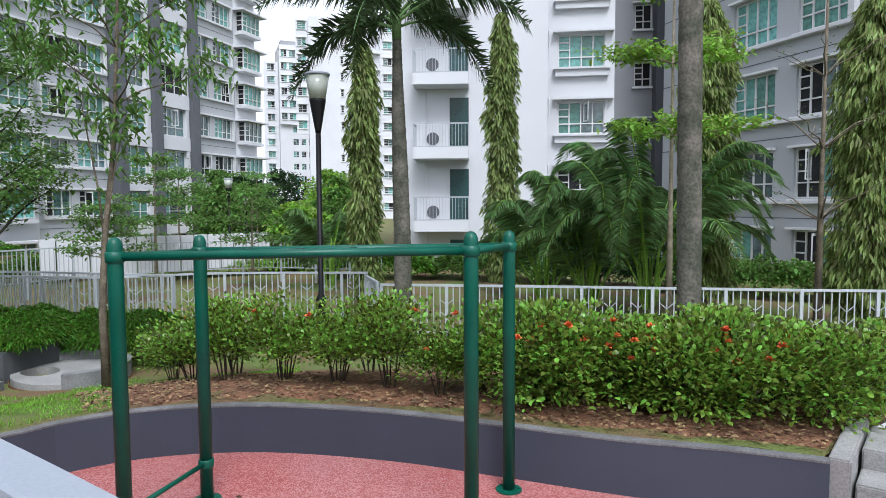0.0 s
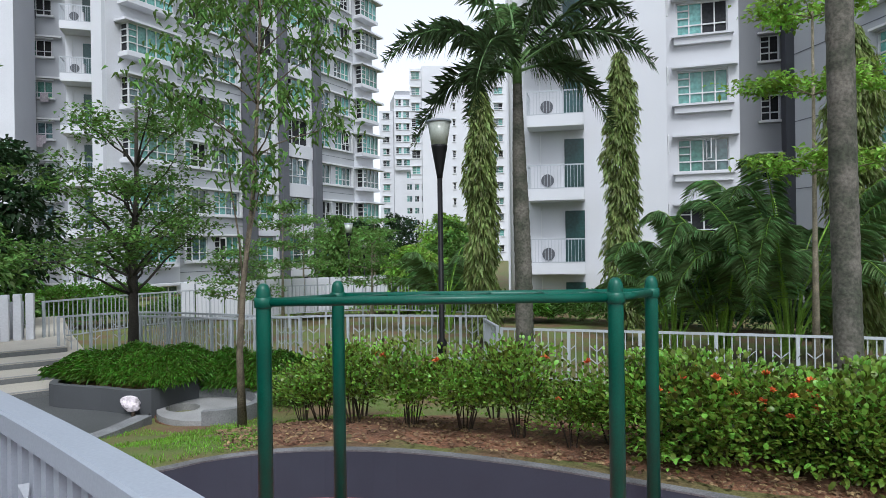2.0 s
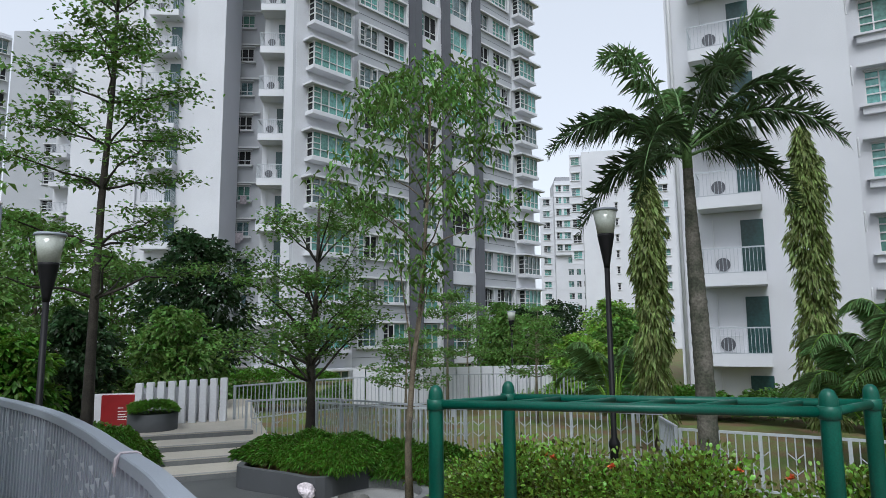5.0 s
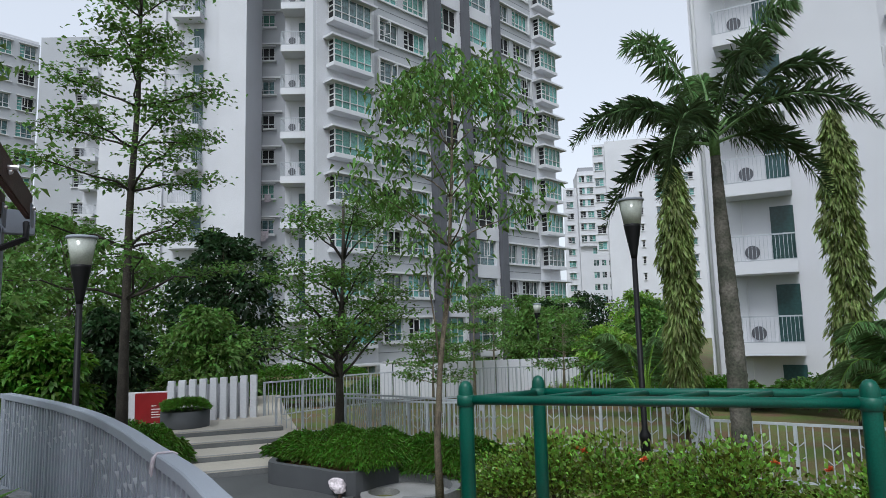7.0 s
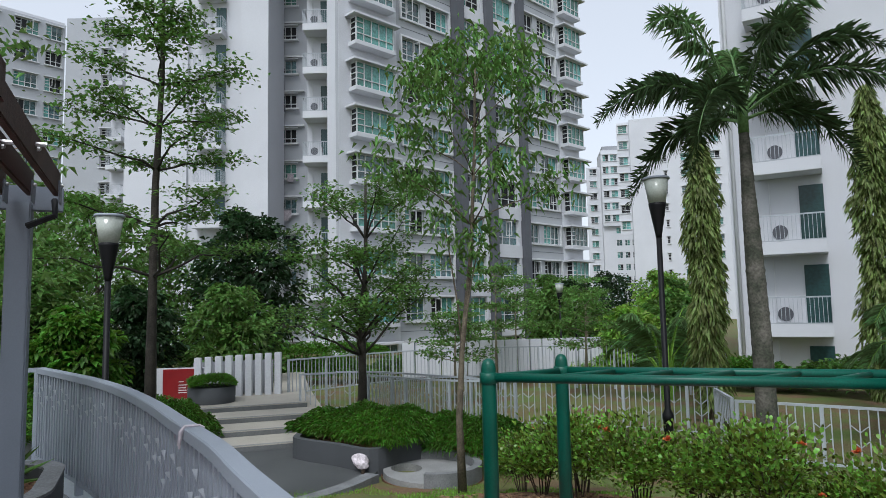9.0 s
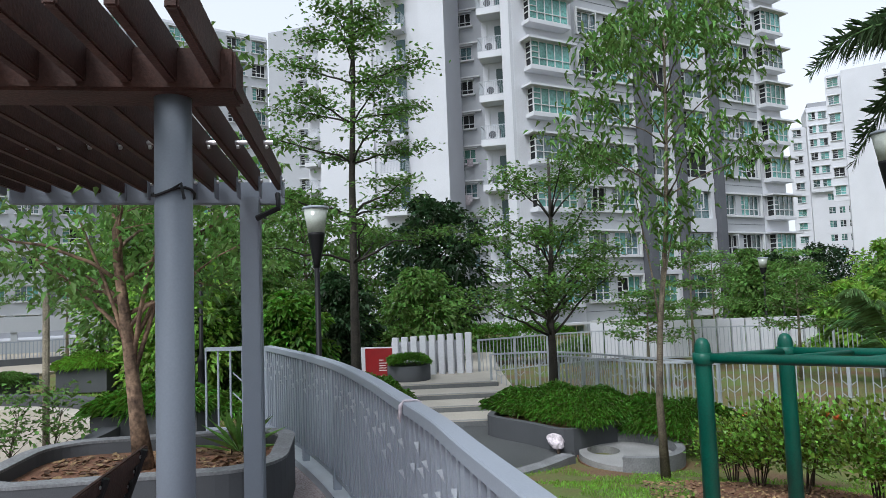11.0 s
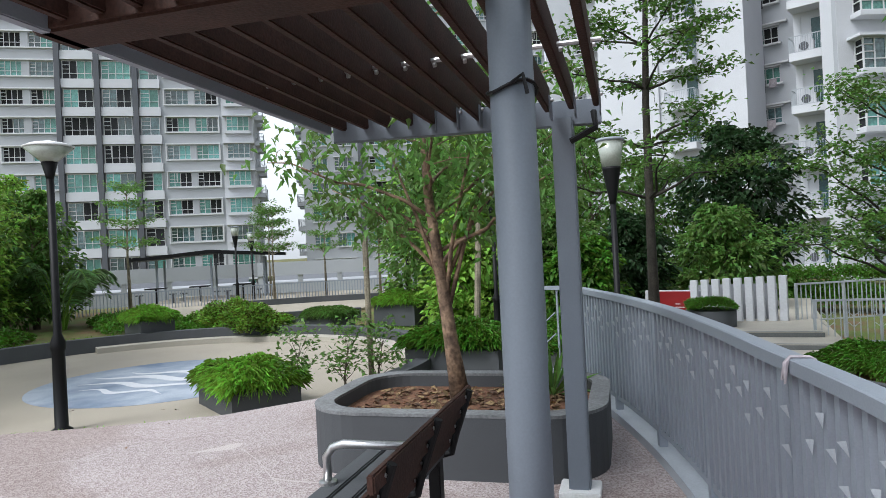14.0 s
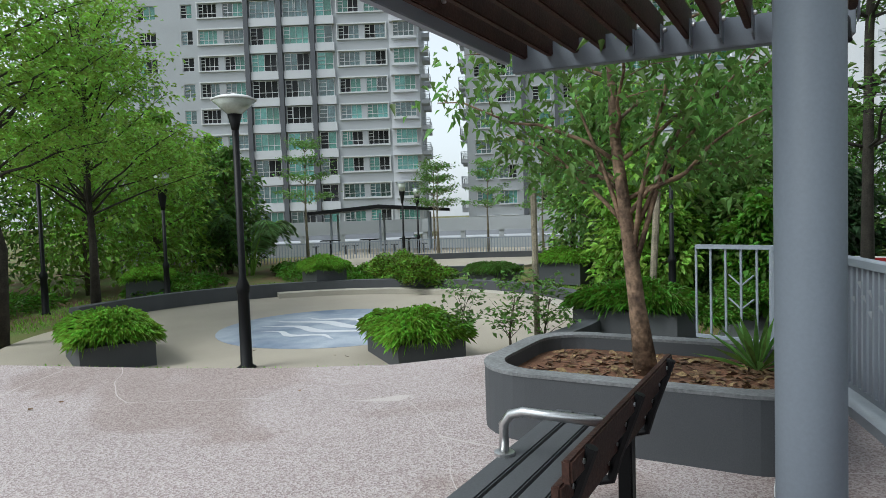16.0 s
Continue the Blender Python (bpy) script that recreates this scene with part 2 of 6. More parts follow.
class Mesh:
    """Collects vertices and faces of one part."""

    def __init__(self):
        self.v, self.f = [], []

    def add(self, verts, faces):
        o = len(self.v)
        self.v += [tuple(p) for p in verts]
        self.f += [tuple(o + i for i in f) for f in faces]
        return self

    def box(self, x0, x1, y0, y1, z0, z1, m=None, bevel=0.0):
        if bevel:
            bm = bmesh.new()
            bmesh.ops.create_cube(bm, size=1)
            for v in bm.verts:
                v.co = Vector(((x0 + x1) / 2 + v.co.x * (x1 - x0), (y0 + y1) / 2 + v.co.y * (y1 - y0), (z0 + z1) / 2 + v.co.z * (z1 - z0)))
            bmesh.ops.bevel(bm, geom=bm.edges[:], offset=bevel, segments=2, affect="EDGES")
            bm.verts.index_update()
            vs, fs = [v.co.copy() for v in bm.verts], [[v.index for v in f.verts] for f in bm.faces]
            bm.free()
        else:
            vs = [Vector((x, y, z)) for z in (z0, z1) for y in (y0, y1) for x in (x0, x1)]
            fs = [(0, 2, 3, 1), (4, 5, 7, 6), (0, 1, 5, 4), (2, 6, 7, 3), (0, 4, 6, 2), (1, 3, 7, 5)]
        if m is not None:
            vs = [m @ v for v in vs]
        return self.add(vs, fs)

    def tube(self, pts, radii, n=8, cap=True):
        pts = [Vector(p) for p in pts]
        o = len(self.v)
        side = None
        for i, p in enumerate(pts):
            d = (pts[min(i + 1, len(pts) - 1)] - pts[max(i - 1, 0)]).normalized()
            if side is None:
                side = d.cross(Vector((0, 0, 1)) if abs(d.z) < 0.9 else Vector((1, 0, 0))).normalized()
            side = (side - d * side.dot(d)).normalized()
            up = d.cross(side)
            r = radii[i] if isinstance(radii, (list, tuple)) else radii
            for k in range(n):
                a = 2 * math.pi * k / n
                self.v.append(tuple(p + side * (math.cos(a) * r) + up * (math.sin(a) * r)))
        for i in range(len(pts) - 1):
            for k in range(n):
                a, b = o + i * n + k, o + i * n + (k + 1) % n
                self.f.append((a, b, b + n, a + n))
        if cap:
            self.f.append(tuple(o + k for k in range(n))[::-1])
            self.f.append(tuple(o + (len(pts) - 1) * n + k for k in range(n)))
        return self

    def lathe(self, prof, n=20, centre=(0, 0)):
        o = len(self.v)
        for r, z in prof:
            for k in range(n):
                a = 2 * math.pi * k / n
                self.v.append((centre[0] + r * math.cos(a), centre[1] + r * math.sin(a), z))
        for i in range(len(prof) - 1):
            for k in range(n):
                a, b = o + i * n + k, o + i * n + (k + 1) % n
                self.f.append((a, b, b + n, a + n))
        self.f.append(tuple(o + k for k in range(n))[::-1])
        self.f.append(tuple(o + (len(prof) - 1) * n + k for k in range(n)))
        return self

    def slab(self, poly, z0, z1):
        n = len(poly)
        vs = [(x, y, z0) for x, y in poly] + [(x, y, z1) for x, y in poly]
        fs = [tuple(range(n))[::-1], tuple(range(n, 2 * n))] + [(i, (i + 1) % n, n + (i + 1) % n, n + i) for i in range(n)]
        return self.add(vs, fs)

    def strip(self, line, offs, zs):
        """A swept profile (offset to the left, height) along a plan line."""
        o, k = len(self.v), len(offs)
        L = [Vector((p[0], p[1])) for p in line]
        for i, p in enumerate(L):
            d = (L[min(i + 1, len(L) - 1)] - L[max(i - 1, 0)]).normalized()
            nrm = Vector((-d.y, d.x))
            for a, z in zip(offs, zs):
                q = p + nrm * a
                self.v.append((q.x, q.y, z))
        for i in range(len(L) - 1):
            for j in range(k):
                a, b = o + i * k + j, o + i * k + (j + 1) % k
                self.f.append((a, b, b + k, a + k))
        self.f.append(tuple(o + j for j in range(k))[::-1])
        self.f.append(tuple(o + (len(L) - 1) * k + j for j in range(k)))
        return self

    def mesh(self, name, mat, smooth=False):
        me = bpy.data.meshes.new(name)
        me.from_pydata(self.v, [], self.f)
        me.materials.append(mat)
        bm = bmesh.new()
        bm.from_mesh(me)
        if len(bm.faces) < 20000:
            bmesh.ops.recalc_face_normals(bm, faces=bm.faces[:])
        bm.to_mesh(me)
        bm.free()
        if smooth:
            me.shade_smooth()
        return me


def thing(name, label, category, at=(0, 0, 0), rz=0.0, group="", kind=""):
    ob = new(name)
    ob.matrix_basis = pose(*at, 0, 0, rz)
    ob.empty_display_size = 0.1
    return tagged(ob, label, category, group, kind)


def part(name, m, mat, parent, label="", smooth=False, at=None):
    me = m.mesh(name, mat, smooth) if isinstance(m, Mesh) else m
    ob = new(name, me)
    ob.parent = parent
    if at is not None:
        ob.matrix_basis = at
    if label:
        ob["label"] = label
    return ob


def single(name, m, mat, label, category, kind="", group="", smooth=False, at=None):
    ob = new(name, m.mesh(name, mat, smooth) if isinstance(m, Mesh) else m)
    if at is not None:
        ob.matrix_basis = at
    return tagged(ob, label, category, group, kind)


def smooth_line(pts, step=0.25):
    """A Catmull-Rom line through plan points, at even steps."""
    P = [Vector(p) for p in pts]
    P = [P[0] * 2 - P[1]] + P + [P[-1] * 2 - P[-2]]
    fine = []
    for i in range(1, len(P) - 2):
        for k in range(24):
            t = k / 24
            a, b, c, d = P[i - 1 : i + 3]
            fine.append(0.5 * (2 * b + (c - a) * t + (2 * a - 5 * b + 4 * c - d) * t * t + (3 * b - a - 3 * c + d) * t ** 3))
    fine.append(P[-2])
    out, left = [fine[0]], step
    for a, b in zip(fine, fine[1:]):
        s = (b - a).length
        while s >= left > 0:
            a = a + (b - a) * (left / s)
            out.append(a)
            s, left = (b - a).length, step
        left -= s
    if (out[-1] - fine[-1]).length > step * 0.3:
        out.append(fine[-1])
    return [tuple(p) for p in out]


def leaves(pos, direc, size, width, rnd, fold=0.25, droop=0.0, oval=False):
    """Verts and faces of many folded leaves: pos (n,3), direc (n,3), size (n,)."""
    n = len(pos)
    d = direc / np.maximum(np.linalg.norm(direc, axis=1, keepdims=True), 1e-6)
    up = np.tile([0.0, 0.0, 1.0], (n, 1)) + rnd.normal(0, 0.35, (n, 3))
    s = np.cross(d, up)
    s /= np.maximum(np.linalg.norm(s, axis=1, keepdims=True), 1e-6)
    nn = np.cross(s, d)
    L, W = size[:, None], (size * width)[:, None]
    base, tip = pos, pos + d * L - np.array([0, 0, 1.0]) * L * droop
    i = np.arange(n)[:, None]
    if oval:
        q1, q2 = pos + d * L * 0.28, pos + d * L * 0.7 - np.array([0, 0, 1.0]) * L * droop * 0.4
        v = np.stack([base, q1 + s * W + nn * W * fold, q2 + s * W + nn * W * fold, tip, q2 - s * W + nn * W * fold, q1 - s * W + nn * W * fold], 1).reshape(-1, 3)
        f = np.concatenate([i * 6 + [[0, 1, 5]], i * 6 + [[1, 2, 4]], i * 6 + [[1, 4, 5]], i * 6 + [[2, 3, 4]]], 1).reshape(-1, 3)
        return v, f
    mid = pos + d * L * 0.5
    a, b = mid + s * W + nn * W * fold, mid - s * W + nn * W * fold
    v = np.stack([base, a, tip, b], 1).reshape(-1, 3)
    f = np.concatenate([i * 4 + [[0, 1, 2]], i * 4 + [[0, 2, 3]]], 1).reshape(-1, 3)
    return v, f


def leaf_mesh(name, v, f, mat):
    me = bpy.data.meshes.new(name)
    me.vertices.add(len(v)), me.loops.add(f.size), me.polygons.add(len(f))
    me.vertices.foreach_set("co", np.asarray(v, dtype=np.float32).ravel())
    me.loops.foreach_set("vertex_index", np.asarray(f, dtype=np.int32).ravel())
    me.polygons.foreach_set("loop_start", np.arange(0, f.size, 3, dtype=np.int32))
    me.polygons.foreach_set("loop_total", np.full(len(f), 3, dtype=np.int32))
    me.materials.append(mat)
    me.update(calc_edges=True)
    return me


def fuse(chunks):
    vs, fs, o = [], [], 0
    for v, f in chunks:
        vs.append(v), fs.append(f + o)
        o += len(v)
    return np.concatenate(vs), np.concatenate(fs)

# ---- ground and large structure ----
KERB = [(-6.35, 1.35), (-6.05, 2.1), (-5.87, 2.66), (-5.85, 3.06), (-5.68, 3.56), (-5.34, 4.02), (-4.77, 4.49), (-3.84, 4.95), (-2.9, 5.25), (-2.05, 5.5), (-1.33, 5.79), (-0.71, 5.97)]
RAIL = [(3.5, 1.1), (1.5, 1.2), (0.0, 1.22), (-1.0, 1.21), (-1.8, 1.17), (-2.6, 1.1), (-3.1, 1.06), (-3.8, 0.96), (-4.5, 0.86), (-5.4, 0.69), (-6.3, 0.45), (-7.2, 0.15), (-7.9, -0.1)]
DECK_Z, RED_Z, KERB_Z, PLAZA_Z, DARK_Z = 0.0, -0.8, -0.38, -0.5, -1.06
CX, CY = -1.0, 1.5


def sm(a, b, x):
    t = min(1.0, max(0.0, (x - a) / (b - a)))
    return t * t * (3 - 2 * t)


def ground_z(x, y):
    r = math.hypot(x - CX, y - CY)
    z = -0.42 - 0.68 * sm(5.0, 9.5, r)
    k = sm(1.0, 3.2, -y)
    z = z * (1 - k) + (PLAZA_Z - 0.04) * k
    return z + 0.05 * noise.noise((x * 0.5, y * 0.5, 0)) * sm(6, 8, r)


kerb_line = smooth_line(KERB, 0.22)
kerb_polar = sorted((math.atan2(y - CY, x - CX) % (2 * math.pi), math.hypot(x - CX, y - CY)) for x, y in kerb_line)
kt, kr = np.array([a for a, _ in kerb_polar]), np.array([r for _, r in kerb_polar])


def inner_radius(th):
    if kt[0] <= th <= kt[-1]:
        return float(np.interp(th, kt, kr)) + 0.1
    return 6.9 if th < kt[0] and th > 0.2 else 3.0


# one sheet from the garden edge to the horizon
gm = Mesh()
NTH, RS = 300, [0, 0.25, 0.55, 0.9, 1.3, 1.8, 2.4, 3.0, 3.7, 4.5, 5.5, 7, 9, 12, 16, 22, 30, 45, 80, 200, 600, 2000]
for i in range(NTH):
    th = 2 * math.pi * i / NTH
    r0 = inner_radius(th)
    for dr in RS:
        x, y = CX + (r0 + dr) * math.cos(th), CY + (r0 + dr) * math.sin(th)
        z = ground_z(x, y) if dr < 45 else -1.15
        if y < 1.0 and x > -9 and math.hypot(x, y) < 9 and y > -9:
            z = min(z, -0.6)
        gm.v.append((x, y, z + (0.025 * noise.noise((x * 3, y * 3, 2)) if dr < 5 else 0)))
k = len(RS)
for i in range(NTH):
    for j in range(k - 1):
        a, b = i * k + j, (i + 1) % NTH * k + j
        gm.f.append((a, b, b + 1, a + 1))
single("ground", gm, M_GROUND, "patchy lawn and bare reddish soil of the garden", "ground", "structure", smooth=True)

# red play floor and its kerb wall
red = [(p[0], p[1]) for p in kerb_line] + [(2.0, 7.0), (5.0, 6.0), (5.0, 1.2), (-6.2, 1.0)]
single("floor_play", Mesh().slab(red, RED_Z - 0.1, RED_Z), M_REDFLOOR, "red speckled rubber play floor", "floor", "structure")
kerb = thing("kerb_wall", "low curved dark slate painted kerb wall round the play floor", "kerb", kind="structure")
part("wall_face", Mesh().strip(kerb_line, [0, 0, -0.09, -0.09], [RED_Z - 0.1, KERB_Z - 0.015, KERB_Z - 0.015, RED_Z - 0.1]), M_KERB, kerb)
part("kerb_top", Mesh().strip(kerb_line, [0.004, 0.004, -0.094, -0.094], [KERB_Z - 0.015, KERB_Z, KERB_Z, KERB_Z - 0.015]), M_KERBTOP, kerb, "worn grey cement top edge")
steps = thing("garden_steps", "short flight of bare concrete steps beside the kerb wall", "steps", kind="structure")
for i in range(3):
    part("step", Mesh().box(-0.6, 1.2, 5.6 + i * 0.34, 6.9, RED_Z - 0.1 + i * 0.14, RED_Z + 0.14 + i * 0.14, bevel=0.012), M_CONC, steps)
part("stringer", Mesh().box(-0.76, -0.622, 5.9, 7.0, RED_Z - 0.1, KERB_Z + 0.02, bevel=0.012), M_CONC, steps)

# raised pebble deck
rail_line = smooth_line(RAIL, 0.085)
edge = [(-8.3, -0.9), (-8.2, -2.25), (-7.1, -2.6), (-6.4, -3.2), (-5.9, -4.1), (-5.5, -5.1), (-4.9, -7.0), (-4.5, -10.0)]
deck = [p for p in rail_line[::4]] + edge + [(6.0, -10.0), (6.0, 1.0)]
deck_mesh = Mesh().slab([(x, y + (0.12 if y > -0.6 and i < len(rail_line) // 4 else 0)) for i, (x, y) in enumerate(deck)], -1.3, DECK_Z)
single("floor_deck", deck_mesh, M_PINK, "pinkish exposed pebble deck floor with stains", "floor", "structure")
single("deck_fascia", Mesh().strip(rail_line, [-0.13, -0.13, -0.18, -0.18], [-1.3, 0.0, 0.0, -1.3]), M_PLANTER, "dark painted side wall of the raised deck", "wall", "structure")
single("rail_kerb", Mesh().strip(rail_line, [0.075, 0.07, -0.17, -0.17], [-0.02, 0.06, 0.06, -0.02]), M_RAILFLAP, "pale cement upstand under the curved railing", "kerb", "structure")
single("path_dark", Mesh().slab([(-6.6, 0.2), (-7.85, -0.2), (-8.2, -0.9), (-8.1, -2.15), (-7.2, -2.45), (-6.5, -1.6)], 0.004, 0.008), M_ASPH, "dark grey smooth path band", "path", "structure")

# dark paving, steps and upper terrace
single("floor_dark", Mesh().slab([(-9.6, 1.0), (-9.5, 3.1), (-10.2, 3.95), (-11.2, 4.6), (-17.5, 4.2), (-17.5, -1.5), (-10, -1.2)], DARK_Z - 0.3, DARK_Z + 0.03), M_ASPH, "dark damp smooth paving", "paving", "structure")
lawn_edge = smooth_line([(-9.2, 1.2), (-9.35, 2.4), (-9.75, 3.3), (-10.3, 4.0)], 0.2)
single("lawn_kerb", Mesh().strip(lawn_edge, [0.1, 0.1, -0.14, -0.14], [-1.5, -0.985, -0.985, -1.5]), M_COPING, "thin cement edge between lawn and paving", "kerb", "structure")
stair = thing("terrace_steps", "wide beige tiled steps up to the terrace", "steps", kind="structure")
for i in range(4):
    z = DARK_Z + 0.03 + i * 0.105
    d = i * 1.02
    part("tread", Mesh().slab([(-13.3 - d, 0.9), (-12.95 - d, 4.3), (-24, 6.0), (-24, 0.2)], z - 0.2, z + 0.105), M_STEP, stair)
    part("riser", Mesh().slab([(-13.285 - d, 0.9), (-12.935 - d, 4.3), (-12.945 - d, 4.3), (-13.295 - d, 0.9)], z - 0.02, z + 0.09), M_RISER, stair, "grey tiled riser")
    part("nosing", Mesh().slab([(-13.31 - d, 0.92), (-12.96 - d, 4.28), (-13.06 - d, 4.28), (-13.41 - d, 0.92)], z + 0.1052, z + 0.109), M_CONC, stair, "grey nosing strip")


# railings


def bar_mesh(name, h, w, d, mat):
    return Mesh().box(-w / 2, w / 2, -d / 2, d / 2, 0, h).mesh(name, mat)


def flap_mesh():
    m = Mesh()
    m.add([(0, 0, 0), (0.012, 0.022, 0.046), (-0.008, 0.004, 0.052), (-0.003, 0.002, 0.01)], [(0, 1, 2), (0, 2, 3), (0, 3, 1), (1, 3, 2)])
    return m.mesh("flap", M_RAILFLAP)


def curved_rail():
    r = thing("curved_railing", "curved grey painted steel railing with flat bars and folded metal flaps", "railing", kind="structure")
    part("top_rail", Mesh().strip(rail_line, [0.038, 0.038, 0.032, -0.032, -0.038, -0.038, -0.032, 0.032], [0.955, 1.0, 1.006, 1.006, 1.0, 0.955, 0.95, 0.95]), M_RAIL, r)
    part("bottom_rail", Mesh().strip(rail_line, [0.018, 0.018, -0.018, -0.018], [0.145, 0.18, 0.18, 0.145]), M_RAIL, r)
    bar, post, flap = bar_mesh("baluster", 0.8, 0.034, 0.045, M_RAIL), bar_mesh("post", 0.92, 0.05, 0.055, M_RAIL), flap_mesh()
    rnd = random.Random(3)
    for i, (x, y) in enumerate(rail_line):
        a, b = rail_line[max(i - 1, 0)], rail_line[min(i + 1, len(rail_line) - 1)]
        ang = math.degrees(math.atan2(b[1] - a[1], b[0] - a[0]))
        if i % 12 == 0:
            part("post", post, None, r, at=pose(x, y, 0.06, 0, 0, ang))
        else:
            part("baluster", bar, None, r, at=pose(x, y, 0.18, 0, 0, ang))
        if -8 < x < 0.5 and i % 12:
            nx, ny = math.sin(radians(ang)), -math.cos(radians(ang))
            for z in ((0.9,), (0.8,), (), (0.74, 0.87), (0.82,))[i % 5]:
                part("flap", flap, None, r, at=pose(x - nx * 0.028, y - ny * 0.03, z - 0.08 + rnd.uniform(-0.008, 0.008), rnd.uniform(-8, 8), 0, ang))


curved_rail()


def straight_fence(line, z0, h, name, label, mat, gap=0.12, post_every=10, deco=True, bar_w=0.018):
    r = thing(name, label, "fence", kind="structure")
    pts = smooth_line(line, gap) if len(line) > 2 else [(line[0][0] + (line[1][0] - line[0][0]) * i / n, line[0][1] + (line[1][1] - line[0][1]) * i / n) for n in [max(2, int(math.dist(*line) / gap))] for i in range(n + 1)]
    part("top_rail", Mesh().strip(pts, [0.025, 0.025, -0.025, -0.025], [z0 + h - 0.04, z0 + h, z0 + h, z0 + h - 0.04]), mat, r)
    part("bottom_rail", Mesh().strip(pts, [0.02, 0.02, -0.02, -0.02], [z0 + 0.1, z0 + 0.13, z0 + 0.13, z0 + 0.1]), mat, r)
    bar, post = bar_mesh("baluster", h - 0.14, bar_w, bar_w, mat), bar_mesh("post", h + 0.35, 0.055, 0.055, mat)
    chev = Mesh()
    for k in (0, 1):
        for sx in (-1, 1):
            chev.tube([(0, 0, 0.3 + 0.22 * k), (sx * gap * 0.95, 0, 0.3 + 0.22 * k + 0.1)], 0.008, 5)
    chev = chev.mesh("chevron", mat)
    for i, (x, y) in enumerate(pts):
        a, b = pts[max(i - 1, 0)], pts[min(i + 1, len(pts) - 1)]
        ang = math.degrees(math.atan2(b[1] - a[1], b[0] - a[0]))
        part("post" if i % post_every == 0 else "baluster", post if i % post_every == 0 else bar, None, r, at=pose(x, y, z0 - (0.35 if i % post_every == 0 else -0.12), 0, 0, ang))
        if deco and i % 4 == 2:
            part("chevron", chev, None, r, at=pose(x, y, z0 + 0.1, 0, 0, ang))
    return r


straight_fence([(-8.4, 9.6), (-6.2, 10.9), (-4.34, 11.94), (-3.31, 12.51), (-2.15, 13.15), (-1.09, 13.8), (0.5, 14.7)], -1.08, 1.0, "garden_fence", "pale grey metal garden fence with chevron bars", M_FENCE)
straight_fence([(-15.4, 5.6), (-13.16, 6.8), (-11.96, 8.6), (-9.58, 10.43)], -1.0, 1.0, "ramp_fence", "pale grey metal fence along the ramp", M_FENCE)
straight_fence([(-9.5, 10.3), (-8.5, 9.6)], -1.05, 1.0, "fence_return", "short pale grey metal fence return", M_FENCE, deco=False)
straight_fence([(-16.3, 4.2), (-16.1, 5.6), (-14.5, 6.6), (-12.0, 7.6)], -0.95, 0.98, "terrace_fence", "pale grey curved metal fence round the terrace ramp", M_FENCE)
straight_fence([(-18.2, 4.3), (-19.5, 8.5), (-18, 13.5), (-14, 15.5)], -0.75, 1.0, "back_fence", "pale grey metal fence behind the terrace", M_FENCE, deco=False)
straight_fence([(-7.95, -0.12), (-8.15, -0.8)], 0.0, 1.0, "short_railing", "short grey metal railing at the path end", M_RAIL)
straight_fence([(-17.5, -24.5), (-21.0, -22.5), (-24.0, -19.5), (-28.5, -13.5), (-30.4, -7.4), (-29.5, -3.0)], -0.85, 1.15, "plaza_fence", "grey metal fence beyond the plaza", M_RAIL, gap=0.13, deco=False, bar_w=0.035)

# ---- buildings ----
STOREY = 2.9


def plate(xs, zs, holes, y0, y1):
    """One connected slab with real openings: xs and zs are its cuts, holes the open cells."""
    m, nx, nz = Mesh(), len(xs), len(zs)
    m.v = [(x, y, z) for y in (y0, y1) for z in zs for x in xs]
    at = lambda i, j, k: k * nx * nz + j * nx + i
    solid = lambda i, j: 0 <= i < nx - 1 and 0 <= j < nz - 1 and (i, j) not in holes
    for j in range(nz - 1):
        for i in range(nx - 1):
            if not solid(i, j):
                continue
            m.f += [(at(i, j, 0), at(i + 1, j, 0), at(i + 1, j + 1, 0), at(i, j + 1, 0)), (at(i, j, 1), at(i, j + 1, 1), at(i + 1, j + 1, 1), at(i + 1, j, 1))]
            for di, dj, a, c in ((-1, 0, (i, j), (i, j + 1)), (1, 0, (i + 1, j + 1), (i + 1, j)), (0, -1, (i + 1, j), (i, j)), (0, 1, (i, j + 1), (i + 1, j + 1))):
                if not solid(i + di, j + dj):
                    m.f.append((at(*a, 0), at(*c, 0), at(*c, 1), at(*a, 1)))
    return m


def window_frame(w, h, mull):
    """Frame with low transom; the first light is split into small louvre panes."""
    t = 0.05
    xs = [0, t]
    for i in range(1, mull):
        xs += [w * i / mull - t / 2, w * i / mull + t / 2]
    xs += [w - t, w]
    zs = [0, t, h * 0.3, h * 0.3 + t, h * 0.53, h * 0.53 + t, h * 0.76, h * 0.76 + t, h - t, h]
    holes = set()
    for c in range(mull):
        for r in range(9):
            if r in (1, 3, 5, 7) or (c and r in (4, 6)):
                holes.add((2 * c + 1, r))
    return plate(xs, zs, holes, -0.03, 0.03).mesh("window_frame", M_FRAME)


WINDOWS = {}
wrnd = random.Random(11)


def shared(key, make):
    if key not in WINDOWS:
        WINDOWS[key] = make()
    return WINDOWS[key]


